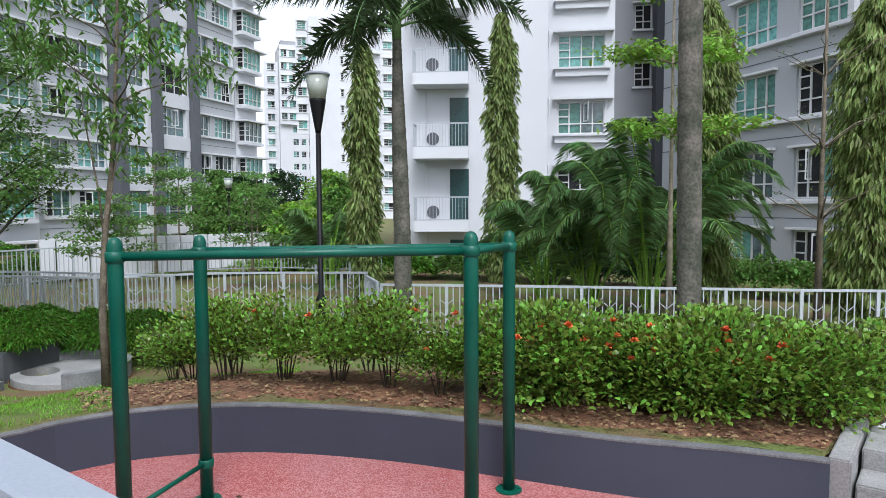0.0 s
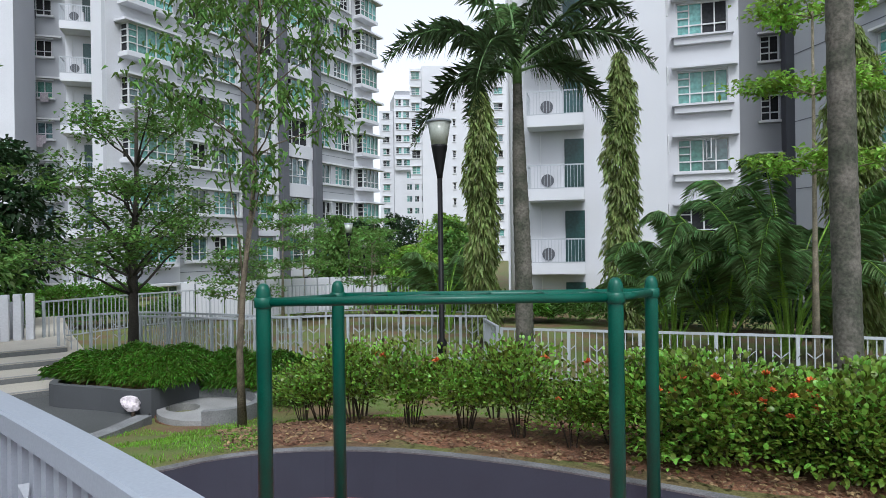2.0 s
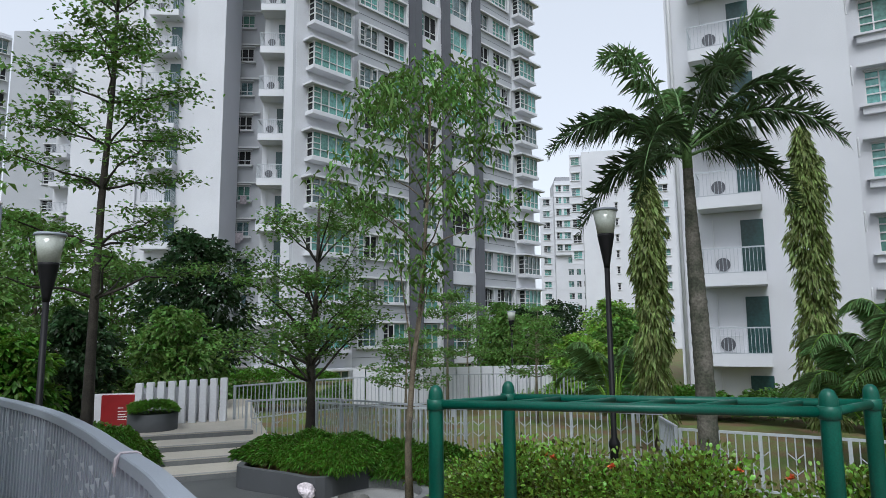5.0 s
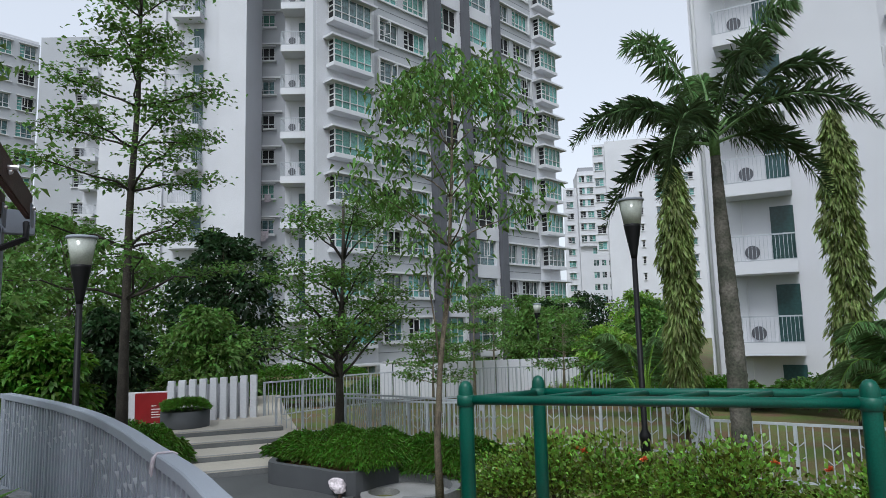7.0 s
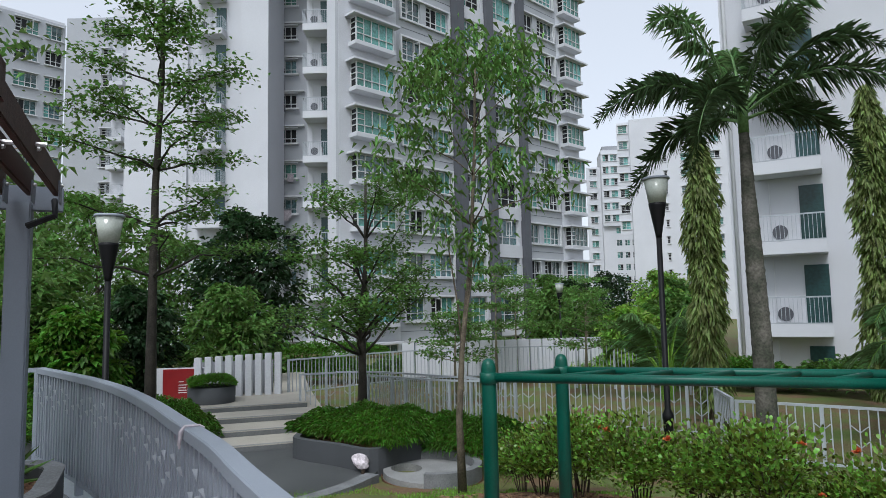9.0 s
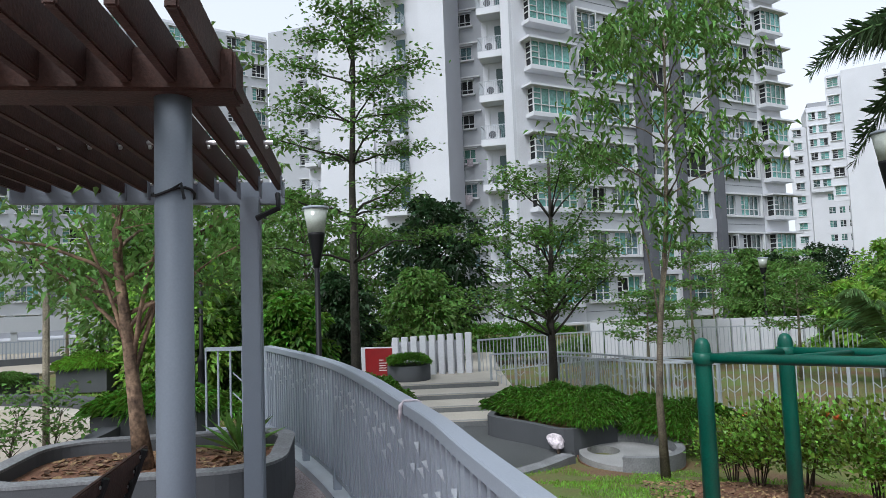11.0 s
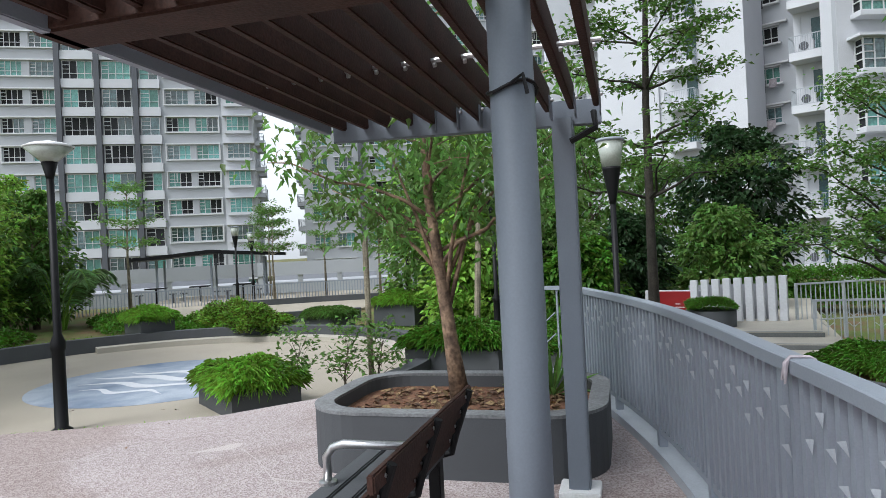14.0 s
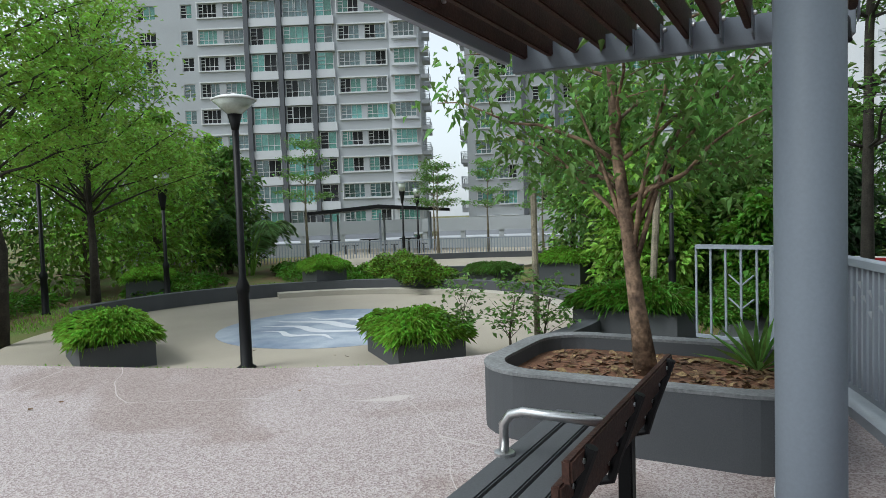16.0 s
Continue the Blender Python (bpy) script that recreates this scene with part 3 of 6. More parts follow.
def put_window(b, m, w, h, mull, style=None):
    w, h = round(w, 2), round(h, 2)
    win = part("window", shared(("frame", w, h, mull), lambda: window_frame(w, h, mull)), None, b, at=m)
    cut = w * (1 if mull < 2 else (mull // 2) / mull)
    for k, (a, c) in enumerate(((0.02, cut), (cut + 0.002, w - 0.02))):
        if c - a < 0.1:
            continue
        # no rooms behind the panes; style 2 gives their shade as plain colour
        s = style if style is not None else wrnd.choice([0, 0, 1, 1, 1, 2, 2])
        part("pane", shared(("pane", round(a, 2), round(c, 2), h, s), lambda: Mesh().box(a, c, 0.035, 0.06, 0.02, h - 0.02).mesh("pane", (M_GLASS, M_CURTAIN, M_ROOMSHADE)[s])), None, win)
    if style is None and mull > 2 and wrnd.random() < 0.3:
        sash = part("sash", shared(("sash", h), lambda: plate([0, 0.05, 0.42, 0.47], [0, 0.05, h * 0.55, h * 0.6], {(1, 1)}, -0.015, 0.015).mesh("sash", M_FRAME)), None, win)
        sash.matrix_basis = pose(wrnd.uniform(0.4, w - 0.5), -0.04, h * 0.36, 0, 0, -70)


def put_ledge(b, m, w, d, h, mat=None, name="ledge"):
    part(name, shared((name, round(w, 2), d, h, (mat or M_FRAME).name), lambda: Mesh().box(0, w, -d, -0.002, 0, h).mesh(name, mat or M_FRAME)), None, b, at=m)


def walls(b, mat, boxes, m=None):
    for q in boxes:
        part("side_wall", Mesh().box(*q), mat, b, at=m)


def facade(b, m, width, z0, floors, storey, sill, head, wins, mat, ledge=True, thick=0.3, u0=0.0, groove=False):
    """A wall with real openings, windows set into it, sills and hoods."""
    xs = [u0] + [e for w in wins for e in w[:2]] + [u0 + width]
    zs = [z for i in range(floors) for z in (z0 + i * storey, z0 + i * storey + sill, z0 + i * storey + head)] + [z0 + floors * storey]
    holes = {(2 * c + 1, 3 * i + 1) for c in range(len(wins)) for i in range(floors)}
    part("wall", plate(xs, zs, holes, 0, thick), mat, b, at=m)
    for i in range(floors):
        z = z0 + i * storey
        for w in wins:
            put_window(b, m @ pose(w[0], 0.14, z + sill), w[1] - w[0], head - sill, w[2], w[3] if len(w) > 3 else None)
            if ledge:
                put_ledge(b, m @ pose(w[0] - 0.12, 0, z + sill - 0.12), w[1] - w[0] + 0.24, 0.16, 0.1)
                put_ledge(b, m @ pose(w[0] - 0.12, 0, z + head + 0.03), w[1] - w[0] + 0.24, 0.2, 0.08)
        # nothing is cut in: a raised dark strip paints the shade of a groove
        if groove:
            put_ledge(b, m @ pose(u0, 0, z + 0.3), width, 0.012, 0.03, M_FIN, "groove")


def surround(b, m, u0, u1, z0, floors, sill, head):
    """White raised border round each pair of windows."""
    ring = plate([u0 - 0.16, u0 - 0.04, u1 + 0.04, u1 + 0.16], [sill - 0.16, sill - 0.03, head + 0.03, head + 0.16], {(1, 1)}, -0.16, -0.002).mesh("surround", M_FRAME)
    for i in range(floors):
        part("surround", ring, None, b, at=m @ pose(0, 0, z0 + i * STOREY))


def balcony(b, m, w, d, cond=True):
    """A small service balcony: slab, bars on three sides, condenser."""
    s = part("balcony", shared(("slab", w, d), lambda: Mesh().box(0, w, -d, 0, -0.45, 0.0, bevel=0.01).mesh("balcony", M_WHITE)), None, b, at=m)

    def rail():
        n = int(w / 0.12)
        xs = [x for k in range(n + 1) for x in ((w - 0.016) * k / n, (w - 0.016) * k / n + 0.016)]
        return plate(xs, [0, 0.03, 0.86, 0.91], {(2 * k + 1, 1) for k in range(n)}, -d, -d + 0.02).mesh("balcony_rail", M_FENCE)

    part("balcony_rail", shared(("rail", w, d), rail), None, s)
    n = max(3, int(d / 0.14))
    xs = [x for k in range(n + 1) for x in ((d - 0.05) * k / n, (d - 0.05) * k / n + 0.016)]
    side = shared(("side", d), lambda: plate(xs, [0, 0.03, 0.86, 0.91], {(2 * k + 1, 1) for k in range(n)}, -0.01, 0.01).mesh("side_rail", M_FENCE))
    for x in (0.012, w - 0.012):
        part("side_rail", side, None, s, at=pose(x, -d + 0.025, 0, 0, 0, 90))
    if cond:
        c = part("condenser", shared("cond", lambda: Mesh().box(-0.38, 0.38, -0.17, 0.17, 0, 0.6, bevel=0.02).mesh("condenser", M_WHITE)), None, s, "white air conditioner condenser", at=pose(w * 0.4, -d + 0.36, 0.02))
        part("fan_grille", shared("fan", lambda: Mesh().lathe([(0.24, 0), (0.24, 0.03), (0.1, 0.035)], 18).mesh("fan_grille", M_FIN)), None, c, at=pose(-0.1, -0.172, 0.3, 90))
        part("pipe", shared("pipe", lambda: Mesh().tube([(0, -0.05, 0.0), (0, -0.05, 2.2)], 0.02, 6).mesh("pipe", M_FRAME)), None, s, at=pose(w * 0.2, 0, 0))


DOORS = Mesh().box(0, 0.75, 0, 0.05, 0, 2.0).mesh("door", M_DOOR)

# corner block: angled grey facade with dark fins, bay windows, stepped white side
bA = thing("apartment_block", "tall white and grey apartment block with dark vertical fins", "building")
mA = pose(-40.2, 16.1, 0, 0, 0, 109.6)
A0, AF, ATOP = -6.0, 14, 34.6
facade(bA, mA, 25.4, A0, AF, STOREY, 1.0, 2.5, [(0.0, 1.75, 3), (2.3, 4.4, 4), (12.5, 14.3, 3), (14.9, 17.0, 4)], M_GREYWALL, ledge=False, u0=-5.1, groove=True)
surround(bA, mA, 0.0, 4.4, A0, AF, 1.0, 2.5), surround(bA, mA, 12.5, 17.0, A0, AF, 1.0, 2.5)
for u in (4.69, 7.84, 11.6):
    part("fin", Mesh().box(u, u + 0.7, -0.75, -0.002, A0, ATOP), M_FIN, bA, "dark grey vertical fin", at=mA)
for i in range(AF):
    z = A0 + i * STOREY
    for u, w in ((5.42, 2.4), (8.57, 3.0)):
        put_ledge(bA, mA @ pose(u, 0, z - 0.35), w, 0.42, 0.95, M_WHITE, "spandrel")
        put_window(bA, mA @ pose(u + 0.1, -0.16, z + 0.62), w - 0.45, 1.88, 3)
        put_ledge(bA, mA @ pose(u + w - 0.34, 0, z + 0.6), 0.3, 0.4, 1.94, M_WHITE, "jamb")
    for u, w, n in ((-4.25, 3.0, 5), (17.75, 2.3, 4)):
        put_ledge(bA, mA @ pose(u - 0.1, 0, z + 0.68), w + 0.2, 0.8, 0.24, M_WHITE, "bay_sill")
        put_ledge(bA, mA @ pose(u - 0.35, 0, z + 2.52), w + (0.7 if n == 5 else 1.0), 1.0, 0.13, M_WHITE, "bay_hood")
        put_window(bA, mA @ pose(u, -0.68, z + 0.94), w, 1.56, n, 1 if (i * 7 + n) % 4 else 0)
        put_window(bA, mA @ pose(u + 0.03, -0.06, z + 0.94, 0, 0, -90), 0.6, 1.56, 1, 2)
part("wall_facing", Mesh().box(-5.1, -0.45, -0.02, -0.002, A0, ATOP), M_WHITE, bA, "white painted corner", at=mA)
part("wall_facing", Mesh().box(17.45, 20.3, -0.02, -0.002, A0, ATOP), M_WHITE, bA, "white painted corner", at=mA)
walls(bA, M_WHITE, [(-5.1, -4.8, 0.31, 1.2, A0, ATOP), (20.0, 20.3, 0.31, 12, A0, ATOP), (-5.1, 20.3, 0.31, 12, ATOP, ATOP + 0.4)], mA)
# balcony stack beside the bays
mL = pose(-41.26, 9.71, 0, 0, 0, 65)
walls(bA, M_WHITE, [(0.05, 5.0, 1.2, 1.5, A0, ATOP), (0.05, 0.35, 1.51, 15, A0, ATOP)], mL)
# window recess
mR = pose(-53.9, 10.04, 0, 0, 0, 65)
facade(bA, mR, 7.0, A0 - 0.2, AF, STOREY, 1.15, 2.3, [(0.0, 1.95, 4)], M_GREYWALL, u0=-3.0)
# second balcony stack and blank piers
mB2 = pose(-50.67, 3.9, 0, 0, 0, 65)
walls(bA, M_WHITE, [(-1.1, 3.2, 1.1, 1.4, A0, ATOP), (3.2, 5.25, 0.35, 0.65, A0, ATOP), (4.95, 5.25, 0.66, 5, A0, ATOP), (-1.15, -0.95, 0.85, 1.09, A0, ATOP), (-7.2, -1.16, 4.0, 4.3, A0, ATOP), (-1.4, -1.16, 1.2, 3.99, A0, ATOP), (-7.5, 5.2, 1.5, 9, ATOP, ATOP + 0.4)], mB2)
for i in range(AF):
    z = A0 - 0.05 + i * STOREY
    balcony(bA, mL @ pose(0.0, 1.2, z), 2.05, 1.2)
    part("door", DOORS, None, bA, at=mL @ pose(0.95, 1.14, z))
    balcony(bA, mB2 @ pose(-0.2, 1.1, z - 0.3), 2.1, 1.1, i % 3 > 0)
    part("door", DOORS, None, bA, at=mB2 @ pose(1.1, 1.04, z - 0.3))
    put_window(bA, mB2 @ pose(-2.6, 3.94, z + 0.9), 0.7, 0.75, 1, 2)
    put_ledge(bA, mR @ pose(-1.0, 0, z + 2.3), 3.6, 0.3, 0.12)
    put_ledge(bA, mR @ pose(-0.15, 0, z + 0.82), 2.3, 0.3, 0.12)
    put_ledge(bA, mR @ pose(-0.95, 0, z + 1.2), 0.25, 0.3, 0.5)

# set-back wing behind
bD = thing("apartment_wing", "pale grey apartment wing with rows of wide windows", "building")
mD = pose(-69.0, -34.4, 0, 0, 0, 114)
facade(bD, mD, 29.2, -7.2, AF, STOREY, 1.0, 2.5, [(1.0, 2.8, 3), (3.6, 5.6, 4), (7.6, 9.6, 3), (11.0, 13.0, 4), (14.6, 16.6, 3), (18.0, 19.8, 3), (21.0, 23.0, 4), (24.4, 26.6, 4), (27.3, 28.9, 3)], M_GREYWALL)
for u in (6.3, 10.0, 13.6):
    part("fin", Mesh().box(u, u + 0.5, -0.5, -0.002, -7.2, 33.4), M_FIN, bD, "dark grey vertical band", at=mD)
mDw = pose(-73.0, -2.3, 0, 0, 0, 65)
facade(bD, mDw @ pose(0, 3.0, 0), 7.9, -7.2, AF, STOREY, 1.1, 2.3, [(-3.1, -1.2, 3, 2)], M_GREYWALL, u0=-7.0)
walls(bD, M_WHITE, [(-1.0, 9.0, 1.1, 1.4, -7.2, 33.4)], mDw)
walls(bD, M_WHITE, [(0, 0.3, 0.31, 12, -7.2, 33.4), (28.9, 29.2, 0.31, 12, -7.2, 33.4), (0, 29.2, 0.31, 12, 33.4, 33.8)], mD)
for i in range(AF):
    balcony(bD, mDw @ pose(-0.92, 1.1, -6.6 + i * STOREY), 1.56, 1.1, False)
    for k in (2.0, 6.0):
        balcony(bD, mD @ pose(0, k + 2, -6.6 + i * STOREY, 0, 0, -90), 2.0, 0.9, False)

# nearer white block with service balconies
bB = thing("balcony_block", "white apartment block with stacked service balconies and condensers", "building")
BS, B0, BTOP = 2.8, -5.05, 34.2
mB = pose(-16.61, 20.08, 0, 0, 0, 35)
walls(bB, M_WHITE, [(-0.9, 5.2, 1.1, 1.4, B0 - 2, BTOP), (4.9, 5.2, 1.41, 7.0, B0 - 2, BTOP), (-0.9, 5.2, 1.1, 12, BTOP, BTOP + 0.4)], mB)
facade(bB, mB @ pose(-0.9, 12.0, 0, 0, 0, -90), 10.6, B0, 14, BS, 1.0, 2.4, [(1.0, 2.6, 3), (4.0, 5.6, 3), (7.2, 8.8, 3)], M_WHITE)
part("downpipe", Mesh().tube([(-0.72, 1.02, B0), (-0.72, 1.02, BTOP)], 0.07, 10), M_FRAME, bB, at=mB, smooth=True)
for i in range(14):
    z = 0.76 - 2 * BS + i * BS
    balcony(bB, mB @ pose(0.0, 1.1, z), 2.12, 1.1)
    part("door", DOORS, None, bB, at=mB @ pose(1.36, 1.04, z))
mBw = pose(-13.78, 26.29, 0, 0, 0, 30)
facade(bB, mBw, 3.6, B0, 14, BS, 1.0, 2.35, [(0.0, 1.95, 4)], M_WHITE, ledge=False, u0=-1.25)
for i in range(14):
    z = B0 + i * BS
    put_ledge(bB, mBw @ pose(-0.2, 0, z + 2.42), 2.5, 0.3, 0.1, M_WHITE, "hood")
    put_ledge(bB, mBw @ pose(-0.12, 0, z + 0.6), 2.2, 0.2, 0.28, M_WHITE, "planter_box")
    put_ledge(bB, mBw @ pose(-0.2, 0, z + 0.88), 2.35, 0.3, 0.08, M_WHITE, "sill")
    part("laundry_rack", shared("rack", lambda: Mesh().tube([(0, 0, 0), (0, -0.35, 0), (0, -0.38, -0.05), (0, -0.38, -0.75)], 0.035, 6).mesh("laundry_rack", M_FRAME)), None, bB, at=mBw @ pose(-0.38, 0, z + 2.5))
mBs = pose(-13.29, 32.65, 0, 0, 0, 30)
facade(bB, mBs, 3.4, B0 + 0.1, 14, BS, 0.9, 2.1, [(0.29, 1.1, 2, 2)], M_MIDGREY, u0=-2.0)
walls(bB, M_GREYWALL, [(2.02, 2.32, 0.31, 6.5, B0 - 2, BTOP)], mBw)
part("fin", Mesh().box(1.15, 2.5, -1.2, 0.4, B0 - 2, BTOP), M_FIN, bB, "dark grey pier", at=mBs)
bE = thing("window_wing", "light grey apartment wing with wide green glazed windows and white ledges", "building")
mE = pose(-7.26, 27.98, 0, 0, 0, -33)
facade(bE, mE, 24.0, B0 - 0.04, 14, BS, 1.0, 2.7, [(0.15, 2.2, 4), (3.1, 5.05, 4), (8.4, 10.3, 4), (11.2, 13.1, 4), (16, 18, 4)], M_GREYWALL, u0=-4.0, groove=True)
for i in range(14):
    put_ledge(bE, mE @ pose(-0.25, 0, B0 + i * BS + 0.78), 6.0, 0.24, 0.1, M_WHITE, "string_course")
    put_ledge(bE, mE @ pose(5.15, 0, B0 + i * BS + 0.88), 0.22, 0.22, 1.9, M_WHITE, "window_fin")
walls(bE, M_WHITE, [(-4.0, -3.7, 0.31, 9, B0 - 2, BTOP), (19.7, 20.0, 0.31, 12, B0 - 2, BTOP), (-4.0, 20.0, 0.31, 12, BTOP, BTOP + 0.4)], mE)

# far towers
bF = thing("far_tower", "distant white apartment tower with a projecting upper part", "building")
mF = pose(-126.0, 99.8, 0, 0, 0, 58)
facade(bF, mF, 9.0, -8.6, 10, STOREY, 1.0, 2.4, [(3.0, 4.3, 2), (4.9, 6.0, 2), (6.6, 7.7, 2)], M_WHITE, ledge=False)
facade(bF, mF @ pose(0, -0.9, 0), 9.0, 20.4, 6, STOREY, 1.0, 2.5, [(0.4, 1.7, 2), (2.2, 3.7, 2), (4.3, 5.6, 2), (6.2, 7.6, 2)], M_WHITE)
facade(bF, mF @ pose(-3.4, 1.0, 0), 3.35, -8.6, 15, STOREY, 1.0, 2.4, [(0.8, 2.4, 2)], M_WHITE)
walls(bF, M_WHITE, [(0, 0.3, 0.31, 8, -8.6, 38), (8.7, 9.0, 0.31, 8, -8.6, 38), (0, 9.0, -0.6, 8, 37.81, 38.6)], mF)
part("roof_screen", Mesh().box(0.5, 5.5, 0.5, 4, 38.61, 39.8), M_MIDGREY, bF, at=mF)
bG = thing("far_tower", "distant tall white apartment tower with blank walls and small windows", "building")
mG = pose(-91.4, 79.1, 0, 0, 0, 50)
facade(bG, mG, 26.0, -6.4, 14, STOREY, 1.1, 2.3, [(5.6, 6.1, 1, 2), (8.4, 10.1, 2), (13.2, 14.8, 2), (16.0, 17.6, 2), (20, 21.6, 2)], M_WHITE)
facade(bG, mG @ pose(-2.2, 0.6, 0), 2.15, 14.0, 7, STOREY, 1.0, 2.4, [(0.3, 1.8, 2)], M_WHITE)
walls(bG, M_WHITE, [(0, 0.3, 0.31, 10, -6.4, 34.2), (25.7, 26, 0.31, 10, -6.4, 34.2), (0, 26, 0, 10, 34.21, 34.6)], mG)
for i in range(14):
    balcony(bG, mG @ pose(11.0, 0, -6.0 + i * STOREY), 1.6, 0.9, False)

# block beyond the plaza
bC = thing("plaza_block", "tall pale grey apartment block with green glass and dark vertical bands", "building")
mC = pose(-52.76, -58.68, 0, 0, 0, 118)
facade(bC, mC, 38.0, A0, AF, STOREY, 1.0, 2.5, [(-11.5, -9.5, 3), (-7.0, -5.0, 3), (-2.17, -0.9, 2), (-0.2, 1.83, 4), (2.54, 4.75, 4), (15.23, 17.53, 4), (18.14, 20.4, 4)], M_GREYWALL, ledge=False, u0=-14.0)
surround(bC, mC, -0.2, 4.75, A0, AF, 1.0, 2.5), surround(bC, mC, 15.23, 20.4, A0, AF, 1.0, 2.5)
for u in (4.95, 8.6, 12.2):
    part("fin", Mesh().box(u, u + 0.5, -0.6, -0.002, A0, ATOP), M_FIN, bC, "dark grey vertical band", at=mC)
for i in range(AF):
    z = A0 + i * STOREY
    for u, w in ((5.47, 3.1), (9.12, 3.05), (12.72, 2.1)):
        put_ledge(bC, mC @ pose(u, 0, z - 0.3), w, 0.4, 0.9, M_WHITE, "spandrel")
        put_window(bC, mC @ pose(u + 0.12, -0.16, z + 0.62), w - 0.3, 1.88, 4 if w > 3 else 2)
    put_ledge(bC, mC @ pose(21.1, 0, z + 0.7), 2.7, 0.6, 0.22, M_WHITE, "bay_sill")
    put_ledge(bC, mC @ pose(20.9, 0, z + 2.52), 3.2, 0.8, 0.12, M_WHITE, "bay_hood")
    put_window(bC, mC @ pose(21.3, -0.5, z + 0.94), 2.3, 1.56, 4, 1 if i % 3 else 0)
    for k in (3.0, 7.5):
        balcony(bC, mC @ pose(24.0, k, z + 0.4, 0, 0, 90), 2.0, 0.9, False)
part("wall_facing", Mesh().box(20.8, 24.0, -0.02, -0.002, A0, ATOP), M_WHITE, bC, "white painted corner", at=mC)
walls(bC, M_WHITE, [(23.7, 24.0, 0.31, 14, A0, ATOP), (-14, -13.7, 0.31, 14, A0, ATOP), (-14, 24, 0.31, 14, ATOP, ATOP + 0.4)], mC)

# plaza
PCX, PCY, PR = -10.3, -7.5, 4.85
plaza = [(PCX + PR * math.cos(2 * math.pi * i / 64), PCY + PR * math.sin(2 * math.pi * i / 64)) for i in range(64)]
single("floor_plaza", Mesh().slab(plaza, -0.9, PLAZA_Z), M_TAN, "round tan concrete plaza floor", "floor", "structure")
single("plaza_mural", Mesh().slab([(PCX - 0.1 + 2.0 * math.cos(2 * math.pi * i / 48), PCY + 0.4 + 2.0 * math.sin(2 * math.pi * i / 48)) for i in range(48)], PLAZA_Z, PLAZA_Z + 0.004), M_BLUE, "faded round blue and white mural painted on the plaza", "mural", "structure")
# white wave strokes of the mural
for k, (wy, wl, ww) in enumerate([(-0.55, 1.1, 0.1), (-0.1, 1.4, 0.13), (0.45, 1.2, 0.11), (0.95, 0.8, 0.08)]):
    top = [(PCX - 0.1 + wy + ww * math.sin(math.pi * j / 12) + 0.12 * math.sin(j * 0.9 + k), PCY + 0.4 - wl + 2 * wl * j / 12) for j in range(13)]
    low = [(PCX - 0.1 + wy - ww * math.sin(math.pi * j / 12) - 0.004 + 0.12 * math.sin(j * 0.9 + k), PCY + 0.4 - wl + 2 * wl * j / 12) for j in range(12, -1, -1)]
    single("mural_stroke", Mesh().slab((top + low)[::-1], PLAZA_Z + 0.005, PLAZA_Z + 0.009), M_WHITE, "white painted wave stroke on the blue mural", "mural", "structure")
arc = [(PCX + (PR + 0.1) * math.cos(radians(a)), PCY + (PR + 0.1) * math.sin(radians(a))) for a in range(75, 290, 4)]
single("plaza_wall", Mesh().strip(arc, [0.12, 0.12, -0.12, -0.12], [-0.9, -0.18, -0.18, -0.9]), M_PLANTER, "low charcoal wall round the plaza", "wall", "structure")
single("plaza_step", Mesh().strip(arc[8:40], [0.5, 0.5, 0.12, 0.12], [-0.9, PLAZA_Z + 0.12, PLAZA_Z + 0.12, -0.9]), M_STEP, "beige seating step along the plaza wall", "step", "structure")
single("terrace_far", Mesh().slab([(-21.5, -9), (-20.5, -14), (-24, -20), (-33, -24), (-34, -11), (-27, -7)], -0.9, -0.45), M_TAN, "pale paved upper plaza by the shelter", "paving", "structure")
for k, (ax, ay, bx, by) in enumerate([(-17.2, -12.6, -20.2, -7.6), (-24.5, -14.5, -27.0, -9.6)]):
    single("garden_wall", Mesh().strip([(ax, ay), ((ax + bx) / 2 - 0.3, (ay + by) / 2), (bx, by)], [0.1, 0.1, -0.1, -0.1], [-0.9, -0.22, -0.22, -0.9]), M_PLANTER, "low charcoal garden wall beyond the plaza", "wall", "structure")

carpark = thing("carpark_deck", "low pale grey parking deck with parapet beyond the fence", "building")
cl = [(-27.0, -36.0), (-38.0, -22.0), (-42.5, -9.0), (-42.0, -3.0)]
for k, (a, b) in enumerate(zip(cl, cl[1:])):
    L, ang = math.dist(a, b), math.degrees(math.atan2(b[1] - a[1], b[0] - a[0]))
    part("parapet", Mesh().box(0, L, 0, 0.3, 0.35, 1.2), M_GREYWALL, carpark, at=pose(*a, 0, 0, 0, ang))
    part("deck_edge", Mesh().box(0, L, 0.05, 6, -1.0, -0.1), M_GREYWALL, carpark, at=pose(*a, 0, 0, 0, ang))
    for q in range(int(L / 2.5)):
        part("column", Mesh().box(q * 2.5, q * 2.5 + 0.3, 0.06, 0.36, -0.1, 0.35), M_GREYWALL, carpark, at=pose(*a, 0, 0, 0, ang))
    part("back_wall", Mesh().box(0, L, 5, 5.2, -1, 1.15), M_MIDGREY, carpark, at=pose(*a, 0, 0, 0, ang))

